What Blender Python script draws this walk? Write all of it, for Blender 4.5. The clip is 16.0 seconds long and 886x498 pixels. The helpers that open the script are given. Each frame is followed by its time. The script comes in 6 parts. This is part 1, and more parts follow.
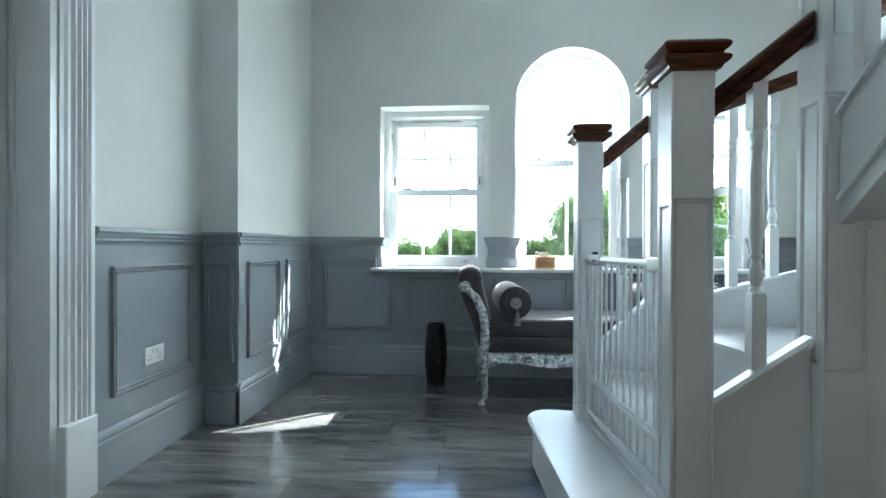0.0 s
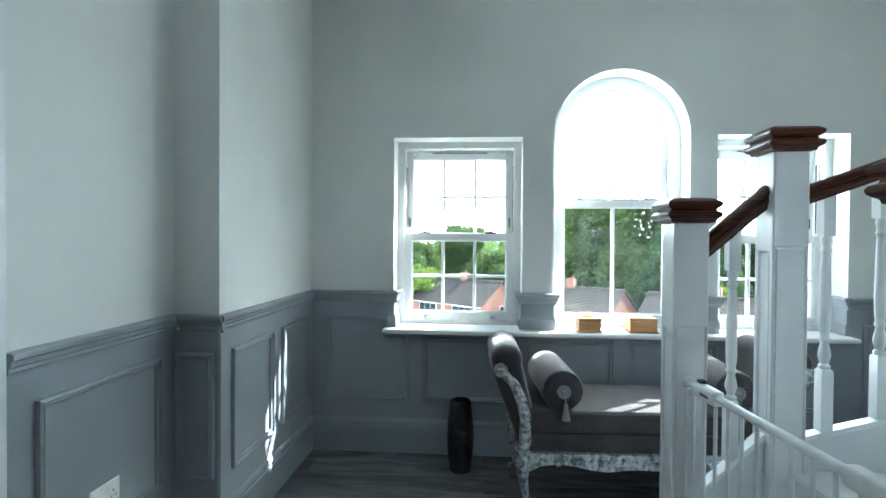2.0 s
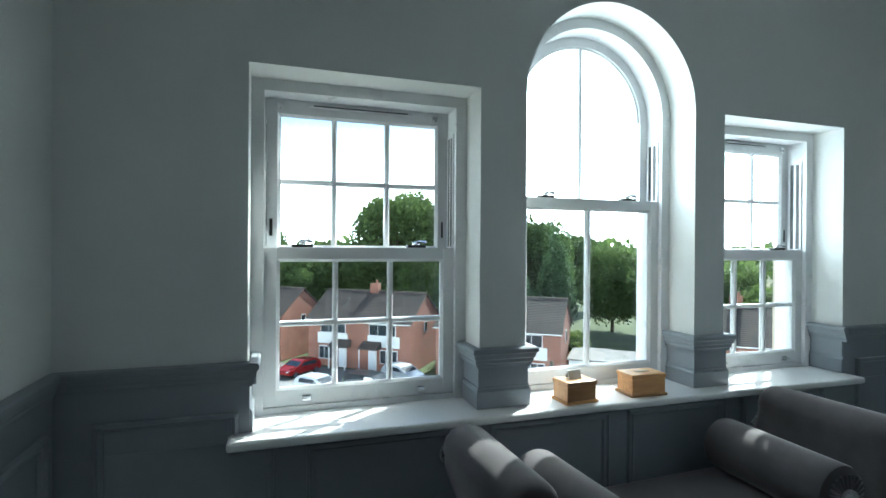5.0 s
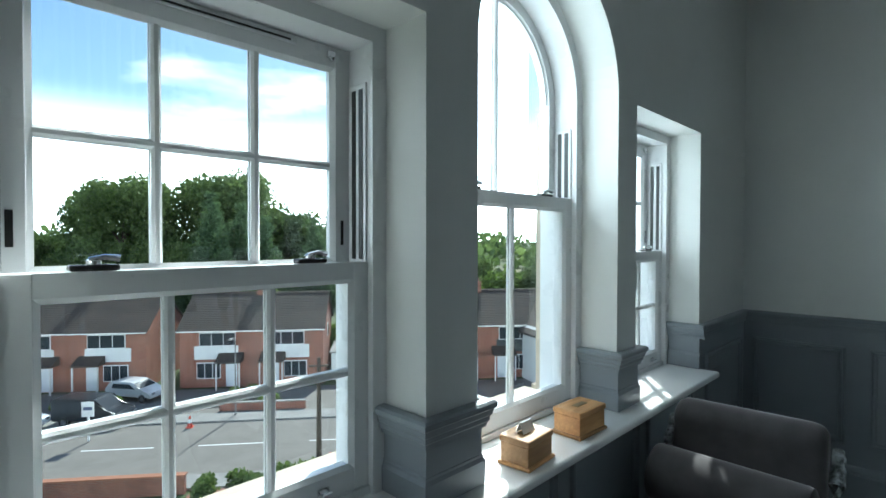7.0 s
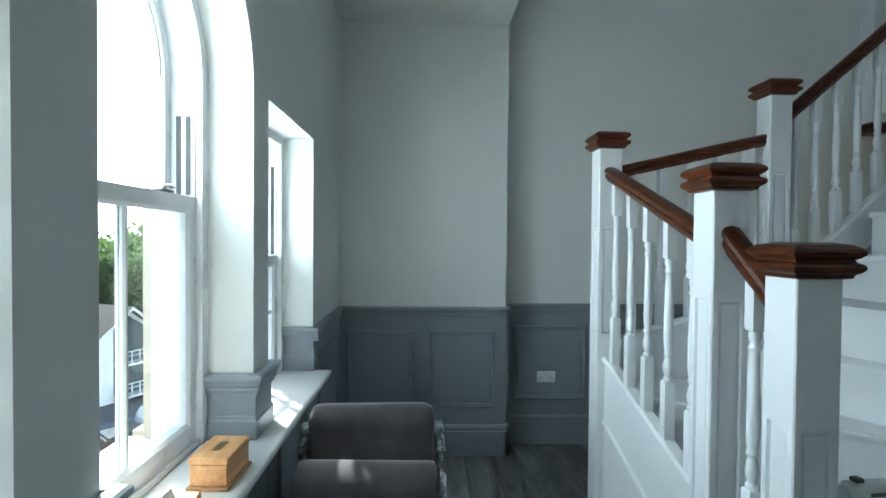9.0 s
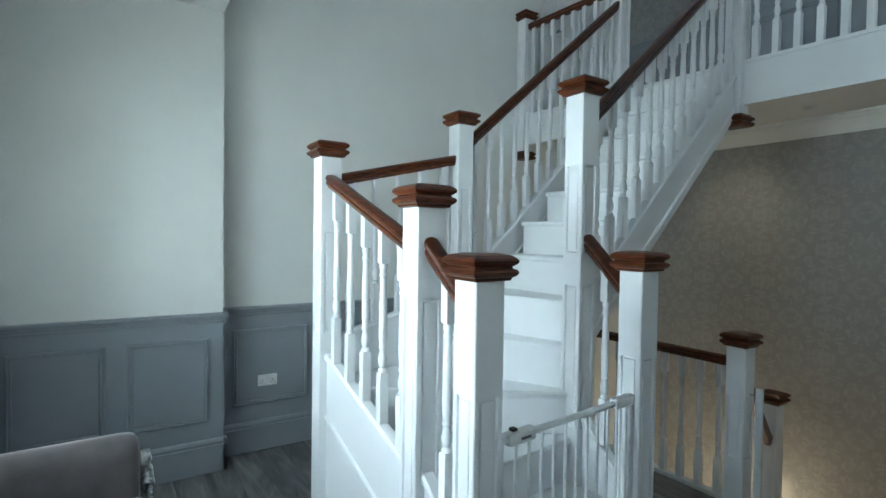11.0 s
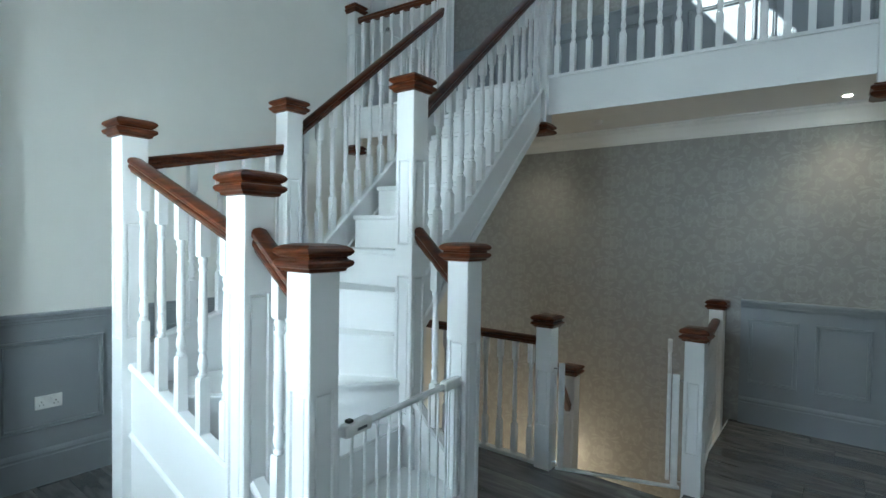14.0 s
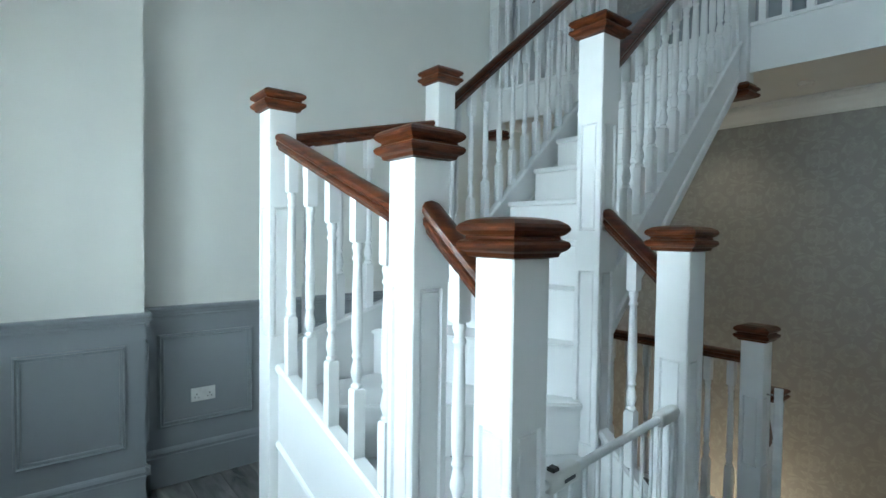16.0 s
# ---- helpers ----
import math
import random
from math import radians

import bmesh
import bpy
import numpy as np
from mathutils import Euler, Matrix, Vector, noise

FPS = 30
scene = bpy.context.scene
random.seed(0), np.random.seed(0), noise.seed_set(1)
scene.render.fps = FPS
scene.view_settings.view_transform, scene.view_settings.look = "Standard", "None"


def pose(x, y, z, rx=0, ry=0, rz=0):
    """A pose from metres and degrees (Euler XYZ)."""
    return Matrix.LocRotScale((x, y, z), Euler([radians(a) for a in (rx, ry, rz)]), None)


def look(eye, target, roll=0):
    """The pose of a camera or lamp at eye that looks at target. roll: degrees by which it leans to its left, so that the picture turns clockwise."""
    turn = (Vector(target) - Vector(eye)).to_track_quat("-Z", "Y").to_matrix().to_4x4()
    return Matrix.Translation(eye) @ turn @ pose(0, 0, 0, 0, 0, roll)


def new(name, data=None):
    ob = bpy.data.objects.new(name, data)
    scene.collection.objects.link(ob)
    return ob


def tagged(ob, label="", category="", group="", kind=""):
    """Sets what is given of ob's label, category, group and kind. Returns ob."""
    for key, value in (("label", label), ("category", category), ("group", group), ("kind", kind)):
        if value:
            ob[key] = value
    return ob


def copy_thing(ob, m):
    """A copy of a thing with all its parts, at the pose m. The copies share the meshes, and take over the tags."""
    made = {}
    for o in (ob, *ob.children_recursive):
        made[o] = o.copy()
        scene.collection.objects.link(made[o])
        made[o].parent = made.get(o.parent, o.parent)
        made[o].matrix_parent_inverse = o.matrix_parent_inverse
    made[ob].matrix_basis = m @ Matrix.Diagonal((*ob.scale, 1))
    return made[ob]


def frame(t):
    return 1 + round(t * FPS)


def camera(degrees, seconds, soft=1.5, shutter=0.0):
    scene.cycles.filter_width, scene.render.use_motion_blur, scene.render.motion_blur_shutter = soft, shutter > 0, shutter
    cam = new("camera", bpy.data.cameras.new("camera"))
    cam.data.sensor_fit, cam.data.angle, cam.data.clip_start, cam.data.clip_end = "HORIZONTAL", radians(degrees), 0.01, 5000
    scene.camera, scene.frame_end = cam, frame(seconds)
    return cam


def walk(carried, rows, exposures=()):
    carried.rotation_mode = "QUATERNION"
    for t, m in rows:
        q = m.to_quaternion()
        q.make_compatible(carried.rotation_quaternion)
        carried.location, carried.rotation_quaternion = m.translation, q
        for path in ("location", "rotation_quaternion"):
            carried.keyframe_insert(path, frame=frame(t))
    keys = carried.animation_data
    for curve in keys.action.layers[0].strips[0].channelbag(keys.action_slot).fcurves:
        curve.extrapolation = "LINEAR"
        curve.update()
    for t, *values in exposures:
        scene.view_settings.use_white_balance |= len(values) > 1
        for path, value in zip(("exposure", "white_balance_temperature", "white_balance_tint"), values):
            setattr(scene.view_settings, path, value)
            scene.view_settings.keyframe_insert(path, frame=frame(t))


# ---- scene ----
cam = camera(82.4, 16.0)
PATH = [
    (0, (1.64, 1.236, 1.03), (1.482, 3.229, 1.023), 0.2),
    (0.5, (1.57, 1.365, 1.124), (1.368, 3.355, 1.118), 0.4),
    (1, (1.528, 1.474, 1.27), (1.321, 3.463, 1.25), 0.4),
    (1.5, (1.475, 1.653, 1.317), (1.287, 3.644, 1.295), 0.4),
    (2, (1.429, 1.845, 1.455), (1.266, 3.839, 1.428), 0.4),
    (2.5, (1.364, 2.052, 1.514), (1.242, 4.048, 1.481), 0.5),
    (3, (1.24, 2.3, 1.533), (1.235, 4.3, 1.504), 0.6),
    (3.5, (1.07, 2.603, 1.495), (1.285, 4.592, 1.485), 0.5),
    (4, (1.02, 2.864, 1.496), (1.371, 4.833, 1.49), 0.5),
    (6.5, (0.757, 4.157, 1.576), (1.955, 5.759, 1.55), 0.1),
    (7, (0.775, 4.345, 1.58), (2.195, 5.753, 1.544), 0.1),
    (7.5, (0.813, 4.481, 1.589), (2.429, 5.658, 1.544), 0.0),
    (8, (0.842, 4.593, 1.612), (2.679, 5.38, 1.546), 0.6),
    (8.5, (0.861, 4.63, 1.598), (2.833, 4.959, 1.558), 0.4),
    (9, (0.886, 4.675, 1.617), (2.884, 4.606, 1.577), 0.5),
    (9.5, (0.881, 4.716, 1.626), (2.836, 4.293, 1.584), 0.7),
    (10, (0.861, 4.715, 1.643), (2.734, 4.018, 1.597), 0.7),
    (12.5, (0.806, 4.718, 1.676), (2.188, 3.273, 1.628), 1.0),
    (13, (0.804, 4.728, 1.672), (2.102, 3.207, 1.622), 0.9),
    (13.5, (0.814, 4.734, 1.667), (2.058, 3.169, 1.615), 0.9),
    (14, (0.84, 4.727, 1.647), (2.065, 3.147, 1.594), 0.9),
    (14.5, (0.908, 4.7, 1.63), (2.142, 3.127, 1.574), 1.0),
    (15, (1.034, 4.642, 1.618), (2.347, 3.135, 1.556), 0.9),
    (15.5, (1.182, 4.572, 1.598), (2.623, 3.186, 1.537), 0.8),
    (16, (1.36, 4.54, 1.577), (2.919, 3.289, 1.519), 0.7),
]
EXPOSURES = [(t, e, 5620, -4) for t, e in ((0, 2.9), (2.5, 2.5), (4, 1.9), (6.3, 0.7), (7.4, 0.68), (8.5, 1.28), (9.5, 1.75), (10.5, 2.15), (12.5, 2.45), (16, 2.4))]
walk(cam, [(t, look(eye, target, roll)) for t, eye, target, roll in PATH], EXPOSURES)

# ---- world and sun ----
SUN_AZ = math.atan2(1.26, 1.0)      # clockwise from +y
SUN_EL = radians(42.5)
world = bpy.data.worlds.new("sky_world")
scene.world = world
world.use_nodes = True
wn = world.node_tree
sky = wn.nodes.new("ShaderNodeTexSky")
sky.sky_type, sky.sun_disc = "NISHITA", False
sky.sun_elevation, sky.sun_rotation = SUN_EL, SUN_AZ
sky.air_density, sky.dust_density, sky.ozone_density = 1.0, 0.4, 2.0
# thin summer clouds in the lower sky
tcw = wn.nodes.new("ShaderNodeTexCoord")
mpw = wn.nodes.new("ShaderNodeMapping")
mpw.inputs["Scale"].default_value = (1.0, 1.0, 4.0)
nzw = wn.nodes.new("ShaderNodeTexNoise")
nzw.inputs["Scale"].default_value, nzw.inputs["Detail"].default_value = 2.6, 7.0
rmw = wn.nodes.new("ShaderNodeValToRGB")
rmw.color_ramp.elements[0].position, rmw.color_ramp.elements[1].position = 0.54, 0.74
mxw = wn.nodes.new("ShaderNodeMix")
mxw.data_type = "RGBA"
mxw.inputs[7].default_value = (13.0, 13.3, 13.8, 1)
wn.links.new(tcw.outputs["Generated"], mpw.inputs["Vector"])
wn.links.new(mpw.outputs[0], nzw.inputs["Vector"])
wn.links.new(nzw.outputs["Fac"], rmw.inputs[0])
wn.links.new(rmw.outputs[0], mxw.inputs[0])
wn.links.new(sky.outputs[0], mxw.inputs[6])
# bright summer haze along the whole horizon
spw = wn.nodes.new("ShaderNodeSeparateXYZ")
wn.links.new(tcw.outputs["Generated"], spw.inputs[0])
hzw = wn.nodes.new("ShaderNodeMapRange")
hzw.interpolation_type = "SMOOTHSTEP"
hzw.inputs[1].default_value, hzw.inputs[2].default_value = 0.25, 0.03
wn.links.new(spw.outputs[2], hzw.inputs[0])
hmw = wn.nodes.new("ShaderNodeMix")
hmw.data_type = "RGBA"
hmw.inputs[7].default_value = (44.0, 45.0, 46.0, 1)
wn.links.new(hzw.outputs[0], hmw.inputs[0])
wn.links.new(mxw.outputs[2], hmw.inputs[6])
bgw = wn.nodes["Background"]
wn.links.new(hmw.outputs[2], bgw.inputs[0])
bgw.inputs["Strength"].default_value = 0.11

sun = new("sun", bpy.data.lights.new("sun", "SUN"))
sun.data.energy, sun.data.angle, sun.data.color = 4.5, radians(0.53), (1.0, 0.95, 0.87)
sun_way = Vector((math.sin(SUN_AZ) * math.cos(SUN_EL), math.cos(SUN_AZ) * math.cos(SUN_EL), math.sin(SUN_EL)))
sun.matrix_world = look(sun_way * 60, (0, 0, 0))


def window_light(name, x, z, w, h, energy, color=(0.92, 0.97, 1.0)):
    """Area lamp added just outside a window's upper sash, in place of bright sky."""
    lamp = new(name, bpy.data.lights.new(name, "AREA"))
    lamp.data.shape, lamp.data.size, lamp.data.size_y = "RECTANGLE", w, h
    lamp.data.energy, lamp.data.color = energy, color
    lamp.matrix_world = look((x, 5.73, z), (x, 4.73, z))
    return lamp


window_light("window_sky_fill", 2.33, 2.19, 0.80, 0.80, 6.5)
window_light("window_sky_fill", 3.36, 1.82, 0.72, 0.56, 4.2)


# ---- materials ----
def nodes_of(name):
    m = bpy.data.materials.new(name)
    m.use_nodes = True
    t = m.node_tree
    return m, t, t.nodes["Principled BSDF"]


def lk(t, a, b):
    t.links.new(a, b)


def coords(t, scale=(1, 1, 1), space="Object"):
    tc = t.nodes.new("ShaderNodeTexCoord")
    mp = t.nodes.new("ShaderNodeMapping")
    mp.inputs["Scale"].default_value = scale
    lk(t, tc.outputs[space], mp.inputs["Vector"])
    return mp.outputs[0]


def noise_of(t, vec, scale, detail=4.0, rough=0.55, dist=0.0):
    n = t.nodes.new("ShaderNodeTexNoise")
    n.inputs["Scale"].default_value, n.inputs["Detail"].default_value = scale, detail
    n.inputs["Roughness"].default_value, n.inputs["Distortion"].default_value = rough, dist
    lk(t, vec, n.inputs["Vector"])
    return n.outputs["Fac"]


def ramp(t, fac, stops):
    r = t.nodes.new("ShaderNodeValToRGB")
    while len(r.color_ramp.elements) < len(stops):
        r.color_ramp.elements.new(0.5)
    for e, (p, c) in zip(r.color_ramp.elements, stops):
        e.position, e.color = p, (*c, 1) if len(c) == 3 else c
    lk(t, fac, r.inputs[0])
    return r.outputs[0]


def maths(t, op, a, b=None):
    n = t.nodes.new("ShaderNodeMath")
    n.operation = op
    for i, v in enumerate((a, b)):
        if v is None:
            continue
        if isinstance(v, (int, float)):
            n.inputs[i].default_value = v
        else:
            lk(t, v, n.inputs[i])
    return n.outputs[0]


def mix(t, fac, a, b, blend="MIX"):
    n = t.nodes.new("ShaderNodeMix")
    n.data_type, n.blend_type = "RGBA", blend
    for i, v in ((0, fac), (6, a), (7, b)):
        if isinstance(v, (int, float)):
            n.inputs[i].default_value = v
        elif isinstance(v, tuple):
            n.inputs[i].default_value = (*v, 1)
        else:
            lk(t, v, n.inputs[i])
    return n.outputs[2]


def bump(t, b, height, strength=0.2, distance=0.01):
    n = t.nodes.new("ShaderNodeBump")
    n.inputs["Strength"].default_value, n.inputs["Distance"].default_value = strength, distance
    lk(t, height, n.inputs["Height"])
    lk(t, n.outputs[0], b.inputs["Normal"])


def painted(name, color, rough=0.5, vary=0.05, relief=0.08, scale=60.0):
    """Paint with slight cloudiness, roller texture and scuffs."""
    m, t, b = nodes_of(name)
    v = coords(t)
    big = noise_of(t, v, 1.7, 3)
    small = noise_of(t, v, scale, 3)
    dark = tuple(c * (1 - vary) for c in color)
    light = tuple(min(1, c * (1 + vary)) for c in color)
    lk(t, ramp(t, big, [(0.3, dark), (0.7, light)]), b.inputs["Base Color"])
    rr = t.nodes.new("ShaderNodeMapRange")
    rr.inputs[3].default_value, rr.inputs[4].default_value = rough - 0.07, rough + 0.09
    lk(t, noise_of(t, v, 6.0, 4), rr.inputs[0])
    lk(t, rr.outputs[0], b.inputs["Roughness"])
    bump(t, b, small, relief, 0.002)
    return m


def plain(name, color, rough=0.5, metal=0.0):
    m, t, b = nodes_of(name)
    v = coords(t)
    n = noise_of(t, v, 14.0, 4)
    lk(t, ramp(t, n, [(0.3, tuple(c * 0.9 for c in color)), (0.7, tuple(min(1, c * 1.08) for c in color))]), b.inputs["Base Color"])
    b.inputs["Roughness"].default_value, b.inputs["Metallic"].default_value = rough, metal
    return m


WALL = painted("wall_paint", (0.80, 0.81, 0.785), 0.6, 0.03, 0.12, 90)
CEIL = painted("ceiling_paint", (0.80, 0.80, 0.79), 0.7, 0.03, 0.1, 80)
GREY = painted("grey_eggshell", (0.285, 0.310, 0.338), 0.36, 0.04, 0.06, 70)
WHITE = painted("white_gloss", (0.80, 0.81, 0.82), 0.3, 0.025, 0.05, 45)
UPVC = painted("white_frame", (0.78, 0.79, 0.80), 0.28, 0.015, 0.02, 60)
SILLM = painted("white_sill", (0.82, 0.82, 0.82), 0.3, 0.02, 0.03, 60)


def wood(name, dark, light, grain=(3.0, 40.0, 40.0), rough=0.35, coat=0.0):
    m, t, b = nodes_of(name)
    v = coords(t, grain)
    n = noise_of(t, v, 1.0, 8, 0.6, 0.6)
    oi = t.nodes.new("ShaderNodeObjectInfo")
    col = ramp(t, n, [(0.28, dark), (0.72, light)])
    shade = ramp(t, oi.outputs["Random"], [(0.0, (0.72, 0.72, 0.72)), (1.0, (1.2, 1.2, 1.2))])
    lk(t, mix(t, 1.0, col, shade, "MULTIPLY"), b.inputs["Base Color"])
    b.inputs["Roughness"].default_value = rough
    b.inputs["Coat Weight"].default_value, b.inputs["Coat Roughness"].default_value = coat, 0.2
    bump(t, b, n, 0.12, 0.003)
    return m


MAHOG = wood("stained_hardwood", (0.014, 0.0042, 0.0018), (0.150, 0.040, 0.012), (9.0, 9.0, 60.0), 0.30, 0.0)
MAHOG.node_tree.nodes["Principled BSDF"].inputs["Specular IOR Level"].default_value = 0.32
OAK = wood("light_oak", (0.47, 0.235, 0.085), (0.68, 0.38, 0.155), (6.0, 50.0, 50.0), 0.42)


def plank_material():
    m, t, b = nodes_of("smoked_laminate")
    tc = t.nodes.new("ShaderNodeTexCoord")
    oi = t.nodes.new("ShaderNodeObjectInfo")
    off = t.nodes.new("ShaderNodeVectorMath")
    off.operation = "ADD"
    sc_ = t.nodes.new("ShaderNodeVectorMath")
    sc_.operation = "SCALE"
    cmb = t.nodes.new("ShaderNodeCombineXYZ")
    for i in range(3):
        lk(t, oi.outputs["Random"], cmb.inputs[i])
    lk(t, cmb.outputs[0], sc_.inputs[0])
    sc_.inputs["Scale"].default_value = 23.0
    lk(t, tc.outputs["Object"], off.inputs[0])
    lk(t, sc_.outputs[0], off.inputs[1])
    mp = t.nodes.new("ShaderNodeMapping")
    mp.inputs["Scale"].default_value = (0.9, 7.5, 7.5)
    lk(t, off.outputs[0], mp.inputs["Vector"])
    fine = noise_of(t, mp.outputs[0], 1.7, 8, 0.6, 1.4)
    mp2 = t.nodes.new("ShaderNodeMapping")
    mp2.inputs["Scale"].default_value = (1.1, 5.0, 5.0)
    lk(t, off.outputs[0], mp2.inputs["Vector"])
    broad = noise_of(t, mp2.outputs[0], 1.5, 4, 0.5, 1.2)
    c1 = ramp(t, fine, [(0.25, (0.118, 0.118, 0.122)), (0.55, (0.190, 0.188, 0.189)), (0.8, (0.275, 0.268, 0.262))])
    c2 = ramp(t, broad, [(0.3, (0.55, 0.55, 0.56)), (0.7, (1.25, 1.22, 1.2))])
    c3 = ramp(t, oi.outputs["Random"], [(0.0, (0.72, 0.72, 0.73)), (1.0, (1.25, 1.24, 1.22))])
    lk(t, mix(t, 1.0, mix(t, 1.0, c1, c2, "MULTIPLY"), c3, "MULTIPLY"), b.inputs["Base Color"])
    rr = t.nodes.new("ShaderNodeMapRange")
    rr.inputs[3].default_value, rr.inputs[4].default_value = 0.15, 0.28
    lk(t, fine, rr.inputs[0])
    lk(t, rr.outputs[0], b.inputs["Roughness"])
    b.inputs["Coat Weight"].default_value, b.inputs["Coat Roughness"].default_value = 0.8, 0.12
    bump(t, b, fine, 0.05, 0.002)
    return m


PLANK = plank_material()


def damask():
    """Silver-grey wallpaper with mirrored scrolling motifs in a half-drop repeat."""
    m, t, b = nodes_of("damask_wallpaper")
    tc = t.nodes.new("ShaderNodeTexCoord")
    sp = t.nodes.new("ShaderNodeSeparateXYZ")
    lk(t, tc.outputs["Object"], sp.inputs[0])
    across = maths(t, "ADD", sp.outputs[0], sp.outputs[1])
    col = maths(t, "FLOOR", maths(t, "DIVIDE", across, 0.54))
    drop = maths(t, "MULTIPLY", maths(t, "MODULO", col, 2.0), 0.32)
    u = maths(t, "PINGPONG", across, 0.27)
    v = maths(t, "PINGPONG", maths(t, "ADD", sp.outputs[2], drop), 0.32)
    cb = t.nodes.new("ShaderNodeCombineXYZ")
    lk(t, u, cb.inputs[0])
    lk(t, v, cb.inputs[1])
    n1 = noise_of(t, cb.outputs[0], 6.0, 2.0, 0.5, 1.4)
    motif = ramp(t, n1, [(0.44, (0.0,) * 3), (0.475, (1, 1, 1)), (0.505, (0.45,) * 3), (0.56, (0.25,) * 3), (0.60, (0.0,) * 3)])
    n2 = noise_of(t, cb.outputs[0], 24.0, 2, 0.5, 1.0)
    veins = ramp(t, n2, [(0.50, (1, 1, 1)), (0.62, (0.25,) * 3)])
    pat = mix(t, 1.0, motif, veins, "MULTIPLY")
    cloud = noise_of(t, coords(t), 2.2, 4)
    base = mix(t, cloud, (0.285, 0.28, 0.27), (0.33, 0.325, 0.315))
    lk(t, mix(t, pat, base, (0.378, 0.372, 0.36)), b.inputs["Base Color"])
    lk(t, ramp(t, n1, [(0.46, (0.55,) * 3), (0.52, (0.36,) * 3)]), b.inputs["Roughness"])
    bump(t, b, pat, 0.15, 0.002)
    return m


PAPER = damask()


def velvet():
    m, t, b = nodes_of("grey_velvet")
    v = coords(t)
    n = noise_of(t, v, 7.0, 5)
    lk(t, ramp(t, n, [(0.3, (0.042, 0.037, 0.039)), (0.7, (0.074, 0.066, 0.068))]), b.inputs["Base Color"])
    b.inputs["Roughness"].default_value = 0.85
    b.inputs["Sheen Weight"].default_value, b.inputs["Sheen Roughness"].default_value = 0.65, 0.35
    b.inputs["Sheen Tint"].default_value = (0.75, 0.68, 0.70, 1)
    bump(t, b, noise_of(t, v, 260.0, 2), 0.25, 0.002)
    return m


VELVET = velvet()


def silver_leaf():
    m, t, b = nodes_of("silver_leaf")
    v = coords(t)
    n = noise_of(t, v, 38.0, 4)
    lk(t, ramp(t, n, [(0.36, (0.16, 0.165, 0.17)), (0.6, (0.72, 0.74, 0.76))]), b.inputs["Base Color"])
    b.inputs["Metallic"].default_value, b.inputs["Roughness"].default_value = 0.75, 0.34
    bump(t, b, n, 0.6, 0.006)
    return m


SILVER = silver_leaf()
TASSEL = plain("silver_cord", (0.26, 0.255, 0.255), 0.7)


def hammered_glaze():
    m, t, b = nodes_of("black_glaze")
    v = coords(t, (1.0, 1.0, 0.7))
    vo = t.nodes.new("ShaderNodeTexVoronoi")
    vo.inputs["Scale"].default_value = 75.0
    lk(t, v, vo.inputs["Vector"])
    lk(t, ramp(t, noise_of(t, v, 14.0, 4), [(0.3, (0.008, 0.009, 0.011)), (0.7, (0.020, 0.021, 0.025))]), b.inputs["Base Color"])
    b.inputs["Roughness"].default_value = 0.10
    bump(t, b, vo.outputs["Distance"], 0.55, 0.006)
    return m


CERAM = hammered_glaze()
CHROME = plain("chrome", (0.75, 0.76, 0.78), 0.15, 1.0)
BLACK = plain("black_plastic", (0.015, 0.015, 0.015), 0.4)
PLASTIC = plain("white_plastic", (0.80, 0.80, 0.79), 0.32)
GATEM = plain("white_enamel", (0.80, 0.82, 0.83), 0.28)
VENT = plain("trickle_vent", (0.70, 0.71, 0.72), 0.35)


def glass_material():
    m, t, b = nodes_of("clear_glass")
    b.inputs["Base Color"].default_value = (0.98, 0.99, 0.985, 1)
    b.inputs["Roughness"].default_value, b.inputs["IOR"].default_value = 0.0, 1.45
    b.inputs["Transmission Weight"].default_value = 1.0
    return m


GLASS = glass_material()


def glow(name, color, strength):
    m, t, b = nodes_of(name)
    b.inputs["Emission Color"].default_value, b.inputs["Emission Strength"].default_value = (*color, 1), strength
    return m


BULB = glow("lamp_glow", (1.0, 0.86, 0.66), 14.0)


# ---- mesh helpers ----
def mesh_of(name, bm, material, smooth=False):
    me = bpy.data.meshes.new(name)
    bmesh.ops.recalc_face_normals(bm, faces=bm.faces)
    bm.to_mesh(me)
    bm.free()
    if material:
        me.materials.append(material)
    if smooth:
        me.polygons.foreach_set("use_smooth", [True] * len(me.polygons))
        me.set_sharp_from_angle(angle=radians(38))
    return me


def part(name, bm, material, parent=None, label="", smooth=False):
    ob = new(name, mesh_of(name, bm, material, smooth))
    if parent is not None:
        ob.parent = parent
    return tagged(ob, label) if label else ob


def shared(name, me, parent, m, label=""):
    ob = new(name, me)
    ob.parent = parent
    ob.matrix_basis = m
    return tagged(ob, label) if label else ob


def thing(name, label, category, at=(0, 0, 0), group="", kind=""):
    ob = new(name)
    ob.location = at
    ob.empty_display_size = 0.1
    return tagged(ob, label, category, group, kind)


def box(bm, x0, x1, y0, y1, z0, z1, bev=0.0, seg=1):
    r = bmesh.ops.create_cube(bm, size=1)
    vs = r["verts"]
    for v in vs:
        v.co = Vector(((x0 + x1) / 2 + v.co.x * (x1 - x0), (y0 + y1) / 2 + v.co.y * (y1 - y0), (z0 + z1) / 2 + v.co.z * (z1 - z0)))
    if bev > 0:
        es = list({e for v in vs for e in v.link_edges})
        bmesh.ops.bevel(bm, geom=es, offset=bev, segments=seg, affect="EDGES", profile=0.5)
    return bm


def bx(*a, **k):
    return box(bmesh.new(), *a, **k)


